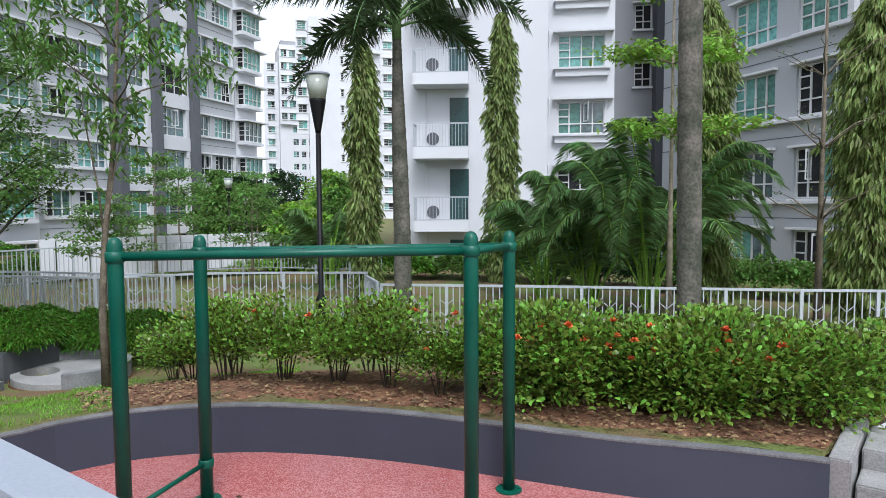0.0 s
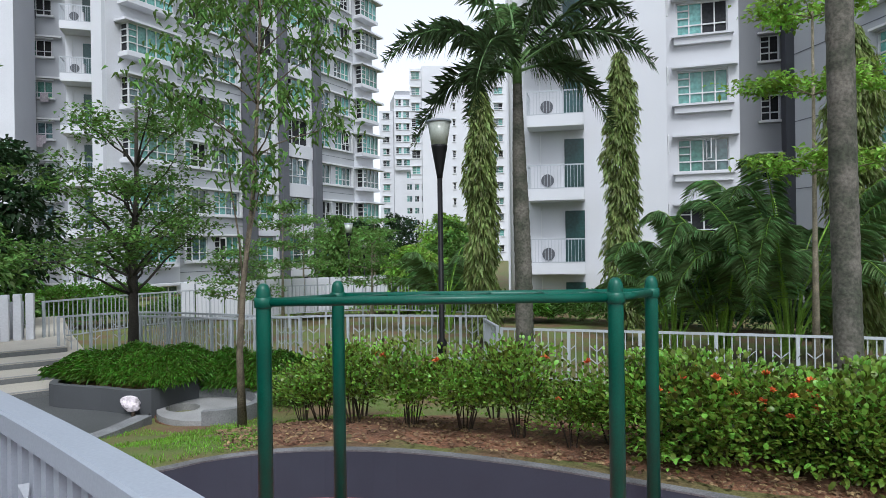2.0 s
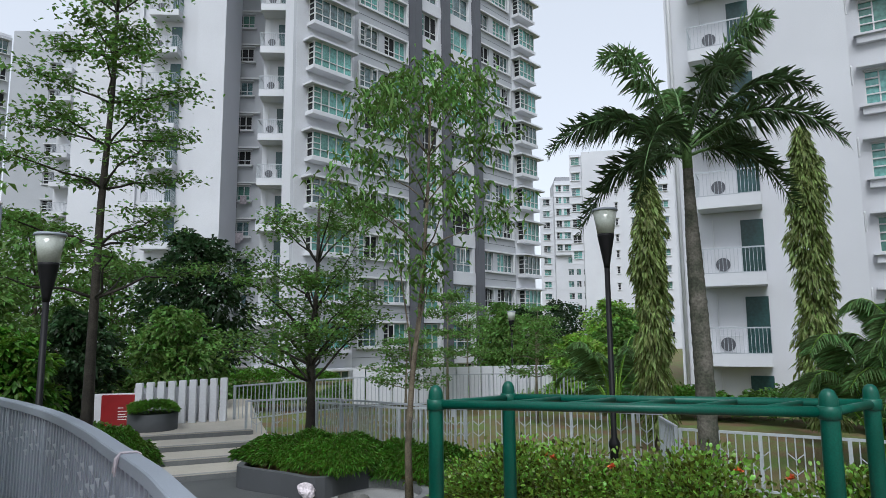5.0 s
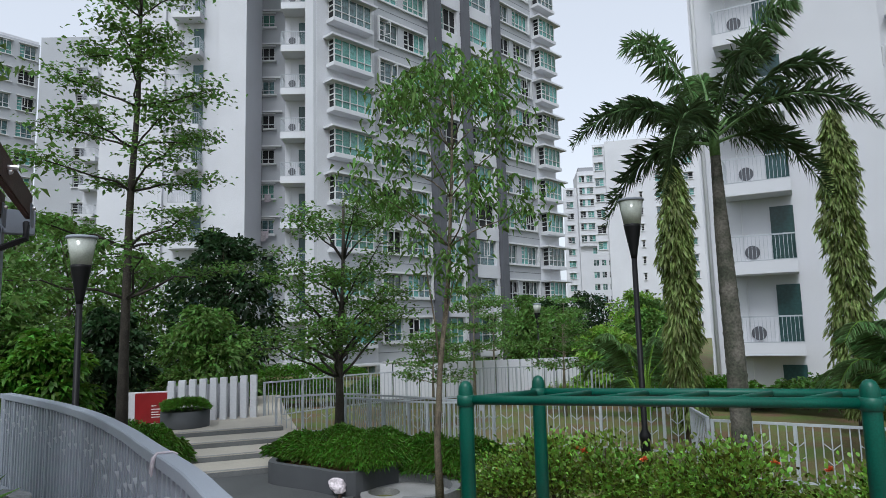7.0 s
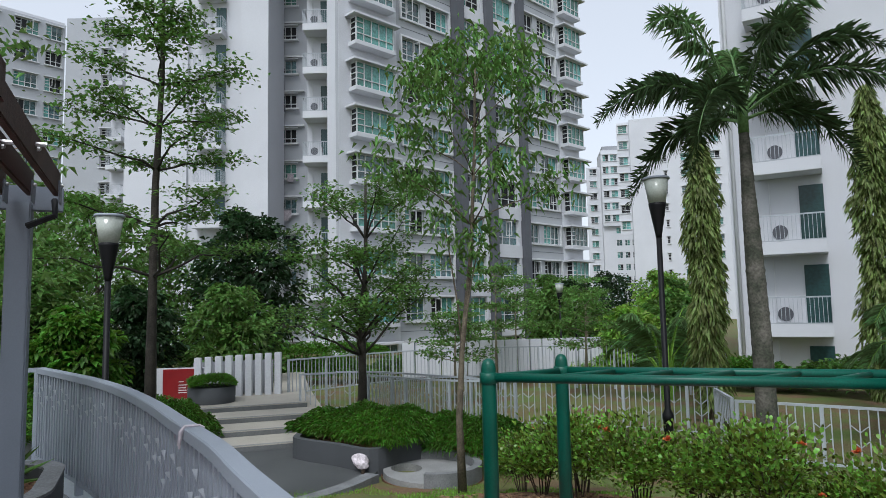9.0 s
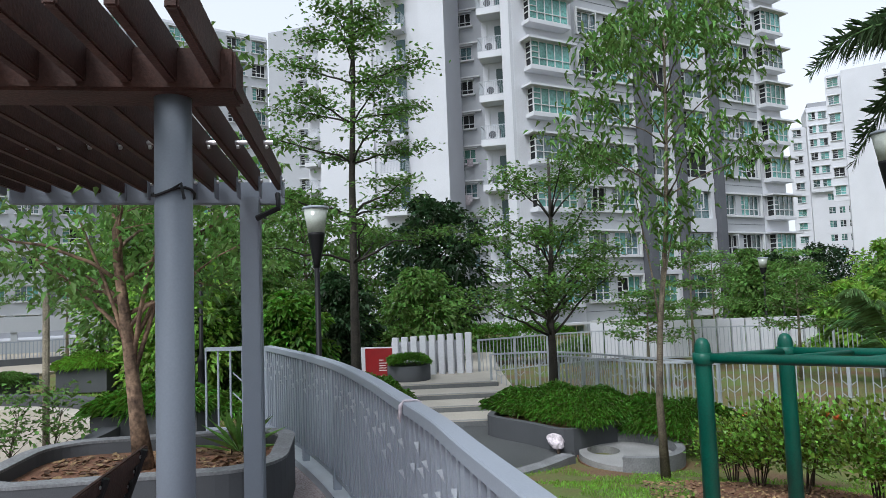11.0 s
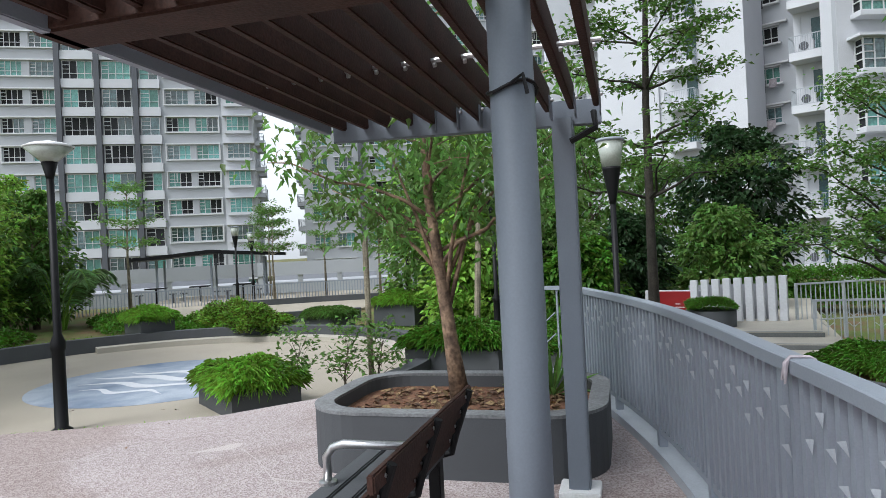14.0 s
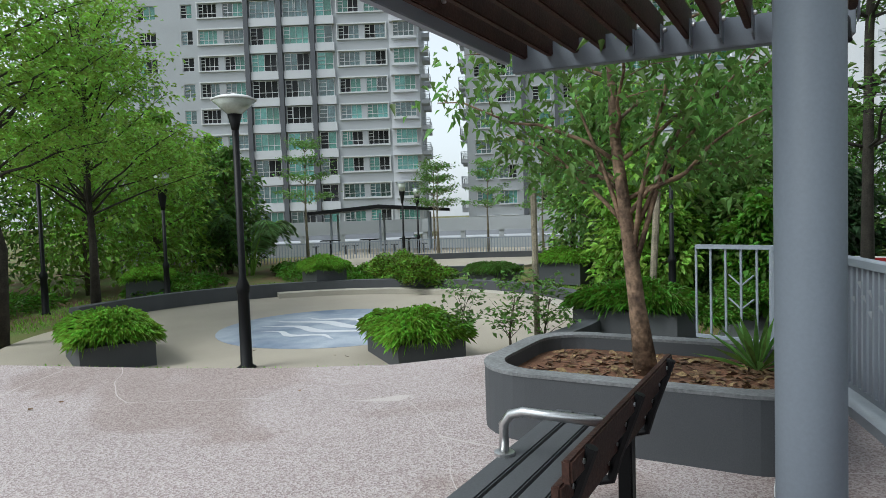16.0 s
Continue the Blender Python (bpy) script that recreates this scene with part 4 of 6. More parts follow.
for i, (u, k, w, h, mt) in enumerate([(0.1, 6, 0.5, 0.7, 0), (0.7, 6, 0.35, 0.9, 1), (1.3, 6, 0.5, 0.6, 0), (0.4, 5, 1.2, 0.6, 0), (1.0, 5, 0.4, 0.85, 0), (0.9, 4, 0.35, 1.1, 2), (0.6, 8, 0.5, 0.6, 1), (1.1, 3, 0.3, 0.5, 1)]):
    single("laundry", Mesh().box(0, w, -0.02, 0.02, -h, 0, bevel=0.008), (M_CLOTH, M_FIN, M_SHEET)[mt], "washed cloth hung out under a window", "laundry", group="laundry", at=mR @ pose(u, -0.34 - 0.05 * (i % 3), A0 - 0.2 + k * STOREY + 1.35))

# ---- plants ----


def cluster(rnd, c, n, spread, size, width=0.28, droop=0.3, flat=0.4):
    p = np.array(c) + rnd.normal(0, 1, (n, 3)) * np.array(spread)
    d = rnd.normal(0, 1, (n, 3)) * np.array([1, 1, flat])
    return leaves(p, d, rnd.uniform(0.6, 1.2, n) * size, width, rnd, droop=droop)


def tree(name, label, base, trunk, r0, branches, leafmat, bark, seed, size=0.13, n=45, spread=(0.16, 0.16, 0.05), droop=0.2, width=0.3, step=4, start=0.4, category="tree", forks=2, flat=0.4, group=""):
    """trunk: line of points from the base; branches: (height share, azimuth, length, rise)."""
    rnd = np.random.default_rng(seed)
    t = thing(name, label, category, base, group=group)
    wood, chunks = Mesh(), []
    P = [Vector(p) for p in trunk]
    wood.tube(P, [r0 * (1 - 0.75 * i / (len(P) - 1)) * (1.25 if i == 0 else 1) for i in range(len(P))], 8)
    for hs, az, ln, rise in branches:
        k = hs * (len(P) - 1)
        i = min(int(k), len(P) - 2)
        o = P[i].lerp(P[i + 1], k - i)
        d = Vector((math.cos(az), math.sin(az), 0))
        pts = [o]
        for q in range(1, 6):
            u = q / 5
            pts.append(o + d * (ln * u) + Vector((0, 0, rise * (u ** 0.8))) + Vector(rnd.normal(0, 0.05, 3)) * ln * 0.4)
        rb = r0 * 0.36 * (1 - 0.5 * hs)
        wood.tube(pts, [rb * (1 - 0.8 * q / 5) for q in range(6)], 5)
        for s in range(step):
            u = start + (1 - start) * (s + 0.5) / step
            kk = min(int(u * 5), 4)
            c = pts[kk].lerp(pts[kk + 1], u * 5 - kk)
            for w in range(forks):
                side = Vector((-d.y, d.x, 0)) * (rnd.normal(0, 0.3) * ln * 0.6 * (1.1 - 0.5 * u))
                e = c + side + Vector((0, 0, rnd.normal(0.04, 0.05)))
                if side.length > 0.12:
                    wood.tube([c, c.lerp(e, 0.5) + Vector((0, 0, 0.03)), e], [rb * 0.3, rb * 0.2, rb * 0.1], 4, False)
                chunks.append(cluster(rnd, e, n, spread, size, width, droop, flat))
    part("trunk", wood, bark, t, smooth=True)
    v, f = fuse(chunks)
    part("crown", leaf_mesh("crown", v, f, leafmat), None, t)
    return t


def whorls(rnd, levels, per, l0, l1, rise, jitter=0.25):
    out = []
    for j, h in enumerate(levels):
        u = j / max(1, len(levels) - 1)
        for k in range(per):
            out.append((h, 2 * math.pi * (k + 0.5 * j) / per + rnd.uniform(-jitter, jitter), (l0 + (l1 - l0) * u) * rnd.uniform(0.7, 1.15), rise * rnd.uniform(0.6, 1.4)))
    return out


R1 = random.Random(5)
# tall tiered tree behind the curved railing
tree("tiered_tree", "tall slender tree with flat tiers of small green leaves", (-13.45, 0.92, -1.12), [(0, 0, 0), (0.0, 0, 2.5), (0.05, 0.02, 5), (0.08, 0.1, 7), (0.1, 0.1, 9.3)], 0.1,
     whorls(R1, [0.33, 0.42, 0.53, 0.63, 0.73, 0.82, 0.92], 4, 2.1, 0.9, 0.5, 0.4), L_TIER, M_BARKDARK, 21, 0.105, 50, (0.24, 0.24, 0.035), start=0.45)
# wide tree in the hedge
tree("spreading_tree", "young tree with spreading layered green crown beside the hedge", (-13.2, 4.75, -1.05), [(0, 0, 0), (0.0, 0.03, 1.2), (0.03, 0, 2.2), (0.05, 0.1, 3.5), (0.1, 0.1, 5.2)], 0.105,
     whorls(R1, [0.36, 0.44, 0.54, 0.66, 0.82], 5, 1.7, 1.0, 0.95, 0.5), L_TIER, M_BARKDARK, 22, 0.1, 46, (0.2, 0.2, 0.06), start=0.45)
# slim pale tree with feathery leaves near the bars
tree("feathery_tree", "slim pale-barked tree with light feathery drooping leaves", (-8.6, 4.72, -0.98), [(0, 0, 0), (-0.05, 0.0, 1.0), (0.02, 0.03, 1.9), (0.02, 0.2, 3.2), (0.1, 0.25, 4.6), (0.1, 0.3, 5.9)], 0.055,
     [(0.38, 0.9, 0.35, 1.9), (0.4, 3.9, 0.3, 2.3)] + whorls(R1, [0.66, 0.76, 0.86, 0.95], 4, 1.45, 0.8, 0.75), L_FEATHER, M_BARK, 23, 0.11, 22, (0.17, 0.17, 0.12), 0.8, 0.2, start=0.5)
# small layered trees at the back
for i, (x, y, h) in enumerate([(-19.0, 11.0, 3.6), (-22.0, 13.5, 3.4), (-17.0, 8.6, 2.2), (-25, 19, 3.6), (-16.2, 12.4, 2.6)]):
    tree("layered_sapling", "small layered tree with thin trunk by the fence", (x, y, -1.05), [(0, 0, 0), (0.03, 0, h * 0.5), (0, 0.05, h)], 0.05,
         whorls(R1, [0.5, 0.68, 0.84, 0.98], 5, 1.2, 0.7, 0.25), L_FEATHER if i % 2 else L_TIER, M_BARKPALE, 40 + i, 0.12, 26, (0.17, 0.17, 0.04), forks=1, group="layered saplings")
# layered tree behind the near palm
tree("layered_tree", "thin tree with bright green horizontal leaf layers", (-4.2, 12.7, -1.1), [(0, 0, 0), (0, 0, 3), (0, 0, 7)], 0.06,
     whorls(R1, [0.58, 0.74, 0.9], 5, 1.3, 1.1, 0.2), L_LIME, M_BARKPALE, 51, 0.12, 36, (0.18, 0.18, 0.04), forks=2)
tree("bare_tree", "nearly leafless thin grey tree with upswept twigs", (-1.95, 13.5, -1.1), [(0, 0, 0), (0, 0, 3), (0, 0.03, 6.5)], 0.06,
     whorls(R1, [0.36, 0.55, 0.72], 5, 1.3, 1.0, 0.7), L_TIER, M_BARK, 52, 0.06, 2, (0.1, 0.1, 0.05), forks=1)


def dense_tree(name, label, base, h, rad, leafmat, seed, n=6000, size=0.2, z0=0.25, width=0.3, group="", trunk_r=0.12, lobes=16):
    """A full crown of overlapping lobes with gaps."""
    rnd = np.random.default_rng(seed)
    t = thing(name, label, "tree", base, group=group)
    wood, chunks = Mesh(), []
    wood.tube([(0, 0, 0), (0.05, 0, h * 0.4), (0, 0.05, h * 0.85)], [trunk_r, trunk_r * 0.7, trunk_r * 0.2], 8)
    for k in range(lobes):
        z = h * (z0 + (1 - z0) * (k + 0.5) / lobes)
        u = (z / h - z0) / (1 - z0)
        rr = rad * math.sqrt(max(0.05, 1 - (2 * u - 0.75) ** 2 * 0.62))
        a = k * 2.4
        c = np.array([math.cos(a) * rr * 0.55, math.sin(a) * rr * 0.55, z])
        wood.tube([(0, 0, z * 0.8), tuple(c)], [trunk_r * 0.3, trunk_r * 0.1], 5)
        m = n // lobes
        q = rnd.normal(0, 1, (m, 3))
        q /= np.linalg.norm(q, axis=1, keepdims=True)
        q *= (rnd.uniform(0.35, 1.0, (m, 1)) ** 0.6) * rr * 0.55 * (1 + 0.25 * np.sin(q[:, :1] * 9 + k) * np.cos(q[:, 1:2] * 7))
        q[:, 2] *= 0.62
        chunks.append(leaves(c + q, q + rnd.normal(0, 0.4, (m, 3)) * rr * 0.4, rnd.uniform(0.6, 1.2, m) * size, width, rnd, droop=0.35))
    part("trunk", wood, M_BARK, t, smooth=True)
    v, f = fuse(chunks)
    part("crown", leaf_mesh("crown", v, f, leafmat), None, t)
    return t


dense_tree("dark_tree", "dense dark green broad-leaved tree before the block", (-25.0, 4.2, -1.12), 6.2, 2.1, L_DARK, 61, 6500, 0.26)
dense_tree("round_bush_tree", "rounded olive green bushy tree behind the white slats", (-21.5, 3.2, -1.12), 3.4, 1.5, L_TIER, 62, 6000, 0.2, 0.1)
for i, (x, y, h, r, m) in enumerate([(-24.0, -0.6, 6.2, 2.2, L_TIER), (-22.5, -5.2, 6.6, 2.3, L_LIME), (-27.5, 1.6, 5.6, 1.9, L_TIER), (-19.0, -4.6, 5.4, 1.7, L_TIER), (-28.5, -2.6, 7.4, 2.4, L_TIER), (-17.2, -3.2, 3.8, 1.3, L_LIME), (-18.5, -1.6, 3.6, 1.6, L_TIER), (-17.0, -0.6, 2.6, 1.0, L_HEDGE), (-22, -2.5, 5.0, 2.0, L_TIER), (-20.5, 0.6, 3.2, 1.1, L_DARK), (-26.5, -4.0, 5.0, 1.8, L_LIME), (-21.5, -3.8, 2.2, 1.0, L_LIME)]):
    dense_tree("garden_tree", "leafy green garden tree near the railing corner", (x, y, -1.0), h, r, m, 70 + i, 5500, 0.2, 0.12, group="garden trees")
for i, (x, y, h, r, m) in enumerate([(-38, 26, 4.6, 2.6, L_TIER), (-34, 25, 4.0, 2.2, L_DARK), (-30, 21, 3.6, 1.8, L_TIER), (-33, 31, 4.6, 2.4, L_LIME), (-29, 28, 3.9, 2.0, L_TIER), (-24, 23, 3.2, 1.8, L_LIME), (-21, 20.5, 3.0, 1.5, L_TIER), (-42, 34, 5, 3, L_DARK), (-19.5, 16.8, 2.4, 1.3, L_LIME)]):
    dense_tree("back_tree", "full green tree in the gap between the blocks", (x, y, -1.1), h, r, m, 90 + i, 4500, 0.28, 0.08, group="trees between the blocks")
# wooded edge beyond the plaza
for i, (x, y, h, r, m) in enumerate([(-12.5, -17.5, 6.0, 2.0, L_LIME), (-15.5, -18.5, 5.6, 1.9, L_LIME), (-18.5, -18.5, 4.6, 1.4, L_TIER), (-20.0, -21.5, 5.4, 2.2, L_LIME), (-16, -23, 9.5, 2.9, L_TIER), (-10.5, -20.5, 7.0, 2.6, L_TIER), (-7.5, -19, 6.5, 2.3, L_TIER), (-13, -24, 11.5, 3.4, L_LIME), (-21.5, -25.5, 5.5, 2.0, L_TIER), (-5.5, -16.5, 5.5, 2.0, L_LIME), (-24, -27, 5, 1.8, L_LIME), (-15, -31, 13, 4.0, L_TIER), (-9, -27, 12, 3.8, L_LIME), (-4, -23, 10, 3.2, L_TIER), (-21, -31, 8, 2.6, L_TIER)]):
    dense_tree("edge_tree", "dense green tree at the wooded plaza edge", (x, y, -0.6), h, r, m, 110 + i, 5200, 0.2, 0.1, group="trees at the plaza edge", lobes=20)
# lime canopy tree
tree("canopy_tree", "young tree with wide lime green feathery canopy", (-9.6, -12.7, -0.55), [(0, 0, 0), (0, 0.02, 1.6), (0.02, 0, 2.4), (0.05, 0.1, 4.0), (0.1, 0.1, 6.0)], 0.09,
     whorls(R1, [0.42, 0.5, 0.6, 0.7, 0.8, 0.9], 6, 2.4, 1.3, 1.3), L_LIME, M_BARKDARK, 131, 0.12, 26, (0.28, 0.28, 0.06), 0.3, 0.25, forks=3)
tree("canopy_tree", "young tree with wide lime green feathery canopy", (-7.0, -11.2, -0.55), [(0, 0, 0), (-0.1, 0.02, 1.6), (0.1, 0, 2.6), (0.05, 0.1, 4.4), (0.1, 0.1, 6.2)], 0.11,
     whorls(R1, [0.5, 0.6, 0.7, 0.8, 0.9], 6, 2.3, 1.3, 1.2), L_LIME, M_BARKDARK, 132, 0.12, 26, (0.28, 0.28, 0.06), 0.3, 0.25, forks=3)
for i, (x, y, h) in enumerate([(-21.0, -16.9, 4.6), (-27.0, -14.5, 3.9), (-29.5, -13.2, 4.0), (-31, -17, 4.2), (-28.8, -10.2, 3.6), (-27.5, -8.5, 3.8), (-24, -7.2, 3.4)]):
    tree("plaza_sapling", "thin layered young tree by the far plaza", (x, y, -0.55), [(0, 0, 0), (0.05, 0, h * 0.5), (0, 0.05, h)], 0.06,
         whorls(R1, [0.55, 0.7, 0.85, 0.98], 5, 1.2, 0.7, 0.4), L_TIER if i % 2 else L_FEATHER, M_BARKPALE, 140 + i, 0.13, 22, (0.18, 0.18, 0.05), forks=1, group="saplings by the far plaza")
# tree in the planter
tree("planter_tree", "leaning rough-barked tree with fine light green leaves in the planter", (-5.7, -0.75, 0.3), [(0, 0, 0), (0.02, -0.05, 0.45), (0.03, -0.1, 0.95), (0.05, -0.16, 1.5), (0.02, -0.2, 2.3), (0, -0.2, 3.1)], 0.064,
     [(0.28, 1.75, 0.55, 1.5), (0.3, 1.2, 0.4, 1.6), (0.36, 1.7, 0.75, 1.15), (0.33, -1.6, 0.45, 1.3), (0.4, -1.7, 0.8, 0.7), (0.42, 1.3, 0.9, 0.6), (0.5, -2.0, 1.1, 0.45), (0.55, 1.8, 1.0, 0.6), (0.55, -1.3, 1.2, 0.5), (0.6, 0.3, 0.8, 0.5), (0.62, 3.1, 0.9, 0.4), (0.7, -1.7, 1.1, 0.35), (0.72, 1.5, 1.1, 0.4), (0.8, 0, 0.9, 0.3), (0.85, 3.3, 0.9, 0.3), (0.9, -1.6, 0.9, 0.3), (0.92, 1.6, 0.9, 0.3), (0.48, -2.4, 0.9, 0.25), (0.46, 2.2, 0.9, 0.3)],
     L_FEATHER, M_PEEL, 150, 0.08, 17, (0.17, 0.17, 0.1), 0.6, 0.24, step=5, start=0.35, forks=2)
# thin saplings at the plaza rim
for i, (x, y) in enumerate([(-8.75, -3.75), (-9.45, -3.35), (-9.7, -2.95)]):
    tree("rim_sapling", "low bare-stemmed shrub with sparse leaves at the plaza rim", (x, y, PLAZA_Z), [(0, 0, 0), (0.05, 0, 0.25), (-0.05, 0.05, 0.7)], 0.022,
         whorls(R1, [0.35, 0.6, 0.9], 4, 0.3, 0.25, 0.35), L_TIER, M_BARK, 160 + i, 0.09, 14, (0.08, 0.08, 0.05), step=2, forks=1, category="shrub", group="shrubs at the plaza rim")
single("tree_stake", Mesh().tube([(0, 0, 0), (0.02, 0, 2.2)], 0.045, 8), M_BARKPALE, "pale bare tree stake", "stake", at=pose(-9.9, -3.15, PLAZA_Z))
single("tree_stake", Mesh().tube([(0, 0, 0), (0.0, 0.15, 2.4)], 0.05, 8), M_BARKPALE, "pale leaning tree stake", "stake", at=pose(-11.2, -1.9, -0.55))


def mast_tree(name, base, h, rad, seed, n=7000):
    rnd = np.random.default_rng(seed)
    n = int(n * 1.5)
    t = thing(name, "narrow column tree with drooping olive green leaves", "tree", base, group="column trees")
    part("trunk", Mesh().tube([(0, 0, 0), (0.03, 0, h * 0.5), (0, 0, h * 0.97)], [0.09, 0.06, 0.01], 7), M_BARK, t)
    u = rnd.uniform(0.0, 1, n) ** 0.9
    z = h * (0.06 + 0.94 * u)
    env = rad * (0.12 + 0.88 * np.minimum(1, (1 - u) * 4.5) ** 0.7) * (0.88 + 0.12 * np.sin(u * 31 + seed) * np.sin(u * 13))
    a = rnd.uniform(0, 2 * math.pi, n)
    env = env * (0.82 + 0.3 * np.sin(a * 3 + u * 21) * np.sin(u * 37 + a * 2))
    r = env * np.sqrt(rnd.uniform(0.15, 1, n))
    p = np.stack([r * np.cos(a), r * np.sin(a), z], 1)
    d = np.stack([np.cos(a) * 0.5, np.sin(a) * 0.5, -np.ones(n)], 1) + rnd.normal(0, 0.25, (n, 3))
    v, f = leaves(p, d, rnd.uniform(0.12, 0.26, n), 0.12, rnd, 0.3, 0.1)
    part("crown", leaf_mesh("crown", v, f, L_MAST), None, t)


mast_tree("mast_tree", (-11.4, 12.2, -1.1), 6.4, 0.45, 1, 6000)
mast_tree("mast_tree", (-9.9, 15.95, -1.1), 7.6, 0.52, 2, 6500)
mast_tree("mast_tree", (-4.6, 16.2, -1.1), 7.0, 0.75, 3, 8000)
mast_tree("mast_tree", (-1.3, 14.9, -1.1), 6.2, 0.95, 4, 9000)


def frond(rnd, o, az, ln, up, fall, k, leaflet, width, plume=0.0):
    """Rachis points and leaflets of one palm frond."""
    d = np.array([math.cos(az), math.sin(az), 0.0])
    s = np.array([-d[1], d[0], 0.0])
    u = np.linspace(0, 1, 9)
    pts = np.array(o) + d * (ln * u[:, None]) * (1 - 0.1 * u[:, None]) + np.array([0, 0, 1.0]) * (up * np.sin(u * 1.6) - fall * u ** 2.2)[:, None]
    q = np.repeat(np.linspace(0.14, 1, k), 2)
    c = np.stack([np.interp(q, u, pts[:, i]) for i in range(3)], 1)
    sg = np.tile([1.0, -1.0], k)
    if plume:
        ang = rnd.uniform(0, 2 * math.pi, len(q))
        dirs = s * np.cos(ang)[:, None] + np.array([0, 0, 1.0]) * (np.sin(ang) * 0.8 - 0.25)[:, None] + d * 0.55
    else:
        dirs = s * sg[:, None] + d * 0.75 + np.array([0, 0, 1.0]) * (0.25 - 0.75 * q)[:, None]
    L = leaflet * (0.35 + 0.65 * np.sin(np.clip(q, 0.05, 0.97) * math.pi)) * rnd.uniform(0.85, 1.1, len(q))
    v, f = leaves(c, dirs + rnd.normal(0, 0.08, (len(q), 3)), L, width, rnd, 0.1, 0.25)
    return [tuple(p) for p in pts], (v, f)


def palm(name, label, base, trunk, radii, fronds, ln, seed, plume=1.0):
    rnd = np.random.default_rng(seed)
    t = thing(name, label, "palm", base)
    m = Mesh()
    P = smooth3(trunk, 150)
    rr = np.interp(np.linspace(0, 1, len(P)), np.linspace(0, 1, len(radii)), radii)
    m.tube(P, [float(r) * (1.0 + (0.05 if i % 5 == 0 else 0.0) + 0.015 * math.sin(i * 1.7)) for i, r in enumerate(rr)], 14)
    part("trunk", m, M_PALMTRUNK, t, "ringed grey-green trunk", smooth=True)
    top = Vector(P[-1])
    part("crownshaft", Mesh().tube([top, top + Vector((0, 0, 0.35)), top + Vector((0, 0, 0.7))], [radii[-1] * 1.1, radii[-1] * 1.05, 0.03], 10), L_ARECA, t, smooth=True)
    for i in range(fronds):
        age = i / fronds
        az = i * 2.39996
        up, fall = 1.75 - 1.35 * age, 0.45 + 1.15 * age
        pts, lv = frond(rnd, top + Vector((0, 0, 0.45 - 0.3 * age)), az, ln * (0.72 + 0.28 * math.sin(age * 3)), up, fall, 130, 0.42, 0.02, plume)
        f = part("frond", leaf_mesh("frond", *lv, L_PALM if age > 0.2 else L_ARECA), None, t)
        part("rachis", Mesh().tube(pts, [0.028 * (1 - 0.85 * k / 8) for k in range(9)], 5), L_ARECA, f)


def smooth3(pts, n):
    P = np.array(pts, float)
    u = np.linspace(0, 1, len(P))
    return [tuple(float(np.interp(x, u, P[:, i])) for i in range(3)) for x in np.linspace(0, 1, n)]


palm("foxtail_palm", "foxtail palm with grey ringed trunk and plumed dark fronds", (-7.1, 8.74, -1.08), [(0, 0, 0), (-0.02, 0, 2), (-0.08, 0, 4), (-0.14, 0.05, 5.05)], [0.14, 0.138, 0.125, 0.09, 0.07], 13, 2.35, 7)
palm("foxtail_palm", "tall palm with stout grey ringed trunk", (-2.5, 8.5, -1.0), [(0, 0, 0), (-0.05, 0, 3), (-0.08, 0, 6), (-0.1, 0.0, 9.5)], [0.135, 0.132, 0.128, 0.1], 10, 2.0, 8)


def areca(base, n, ln, seed, label="clump of arching feathery palm fronds"):
    rnd = np.random.default_rng(seed)
    t = thing("areca_palm", label, "palm", base, group="areca clumps")
    for i in range(n):
        az = i * 2.4 + rnd.normal(0, 0.2)
        o = np.array([math.cos(az) * 0.25, math.sin(az) * 0.25, 0.5 + 0.35 * (i % 3)])
        pts, lv = frond(rnd, o, az, ln * rnd.uniform(0.6, 1.0), ln * rnd.uniform(0.75, 1.25), ln * rnd.uniform(0.35, 0.8), 75, 0.52, 0.028)
        f = part("frond", leaf_mesh("frond", *lv, L_ARECA), None, t)
        part("stem", Mesh().tube([(o[0] * 0.4, o[1] * 0.4, -0.1)] + pts, [0.03] + [0.022 * (1 - 0.85 * k / 8) for k in range(9)], 5), L_LIME, f)


areca((-6.5, 14.2, -1.0), 22, 2.3, 201)
areca((-5.3, 14.6, -0.8), 24, 2.9, 202)
areca((-7.4, 13.9, -1.0), 14, 1.8, 203)
areca((-14.5, 13.8, -1.1), 12, 1.5, 204)
areca((-18.2, -17.2, -0.6), 14, 2.0, 205)


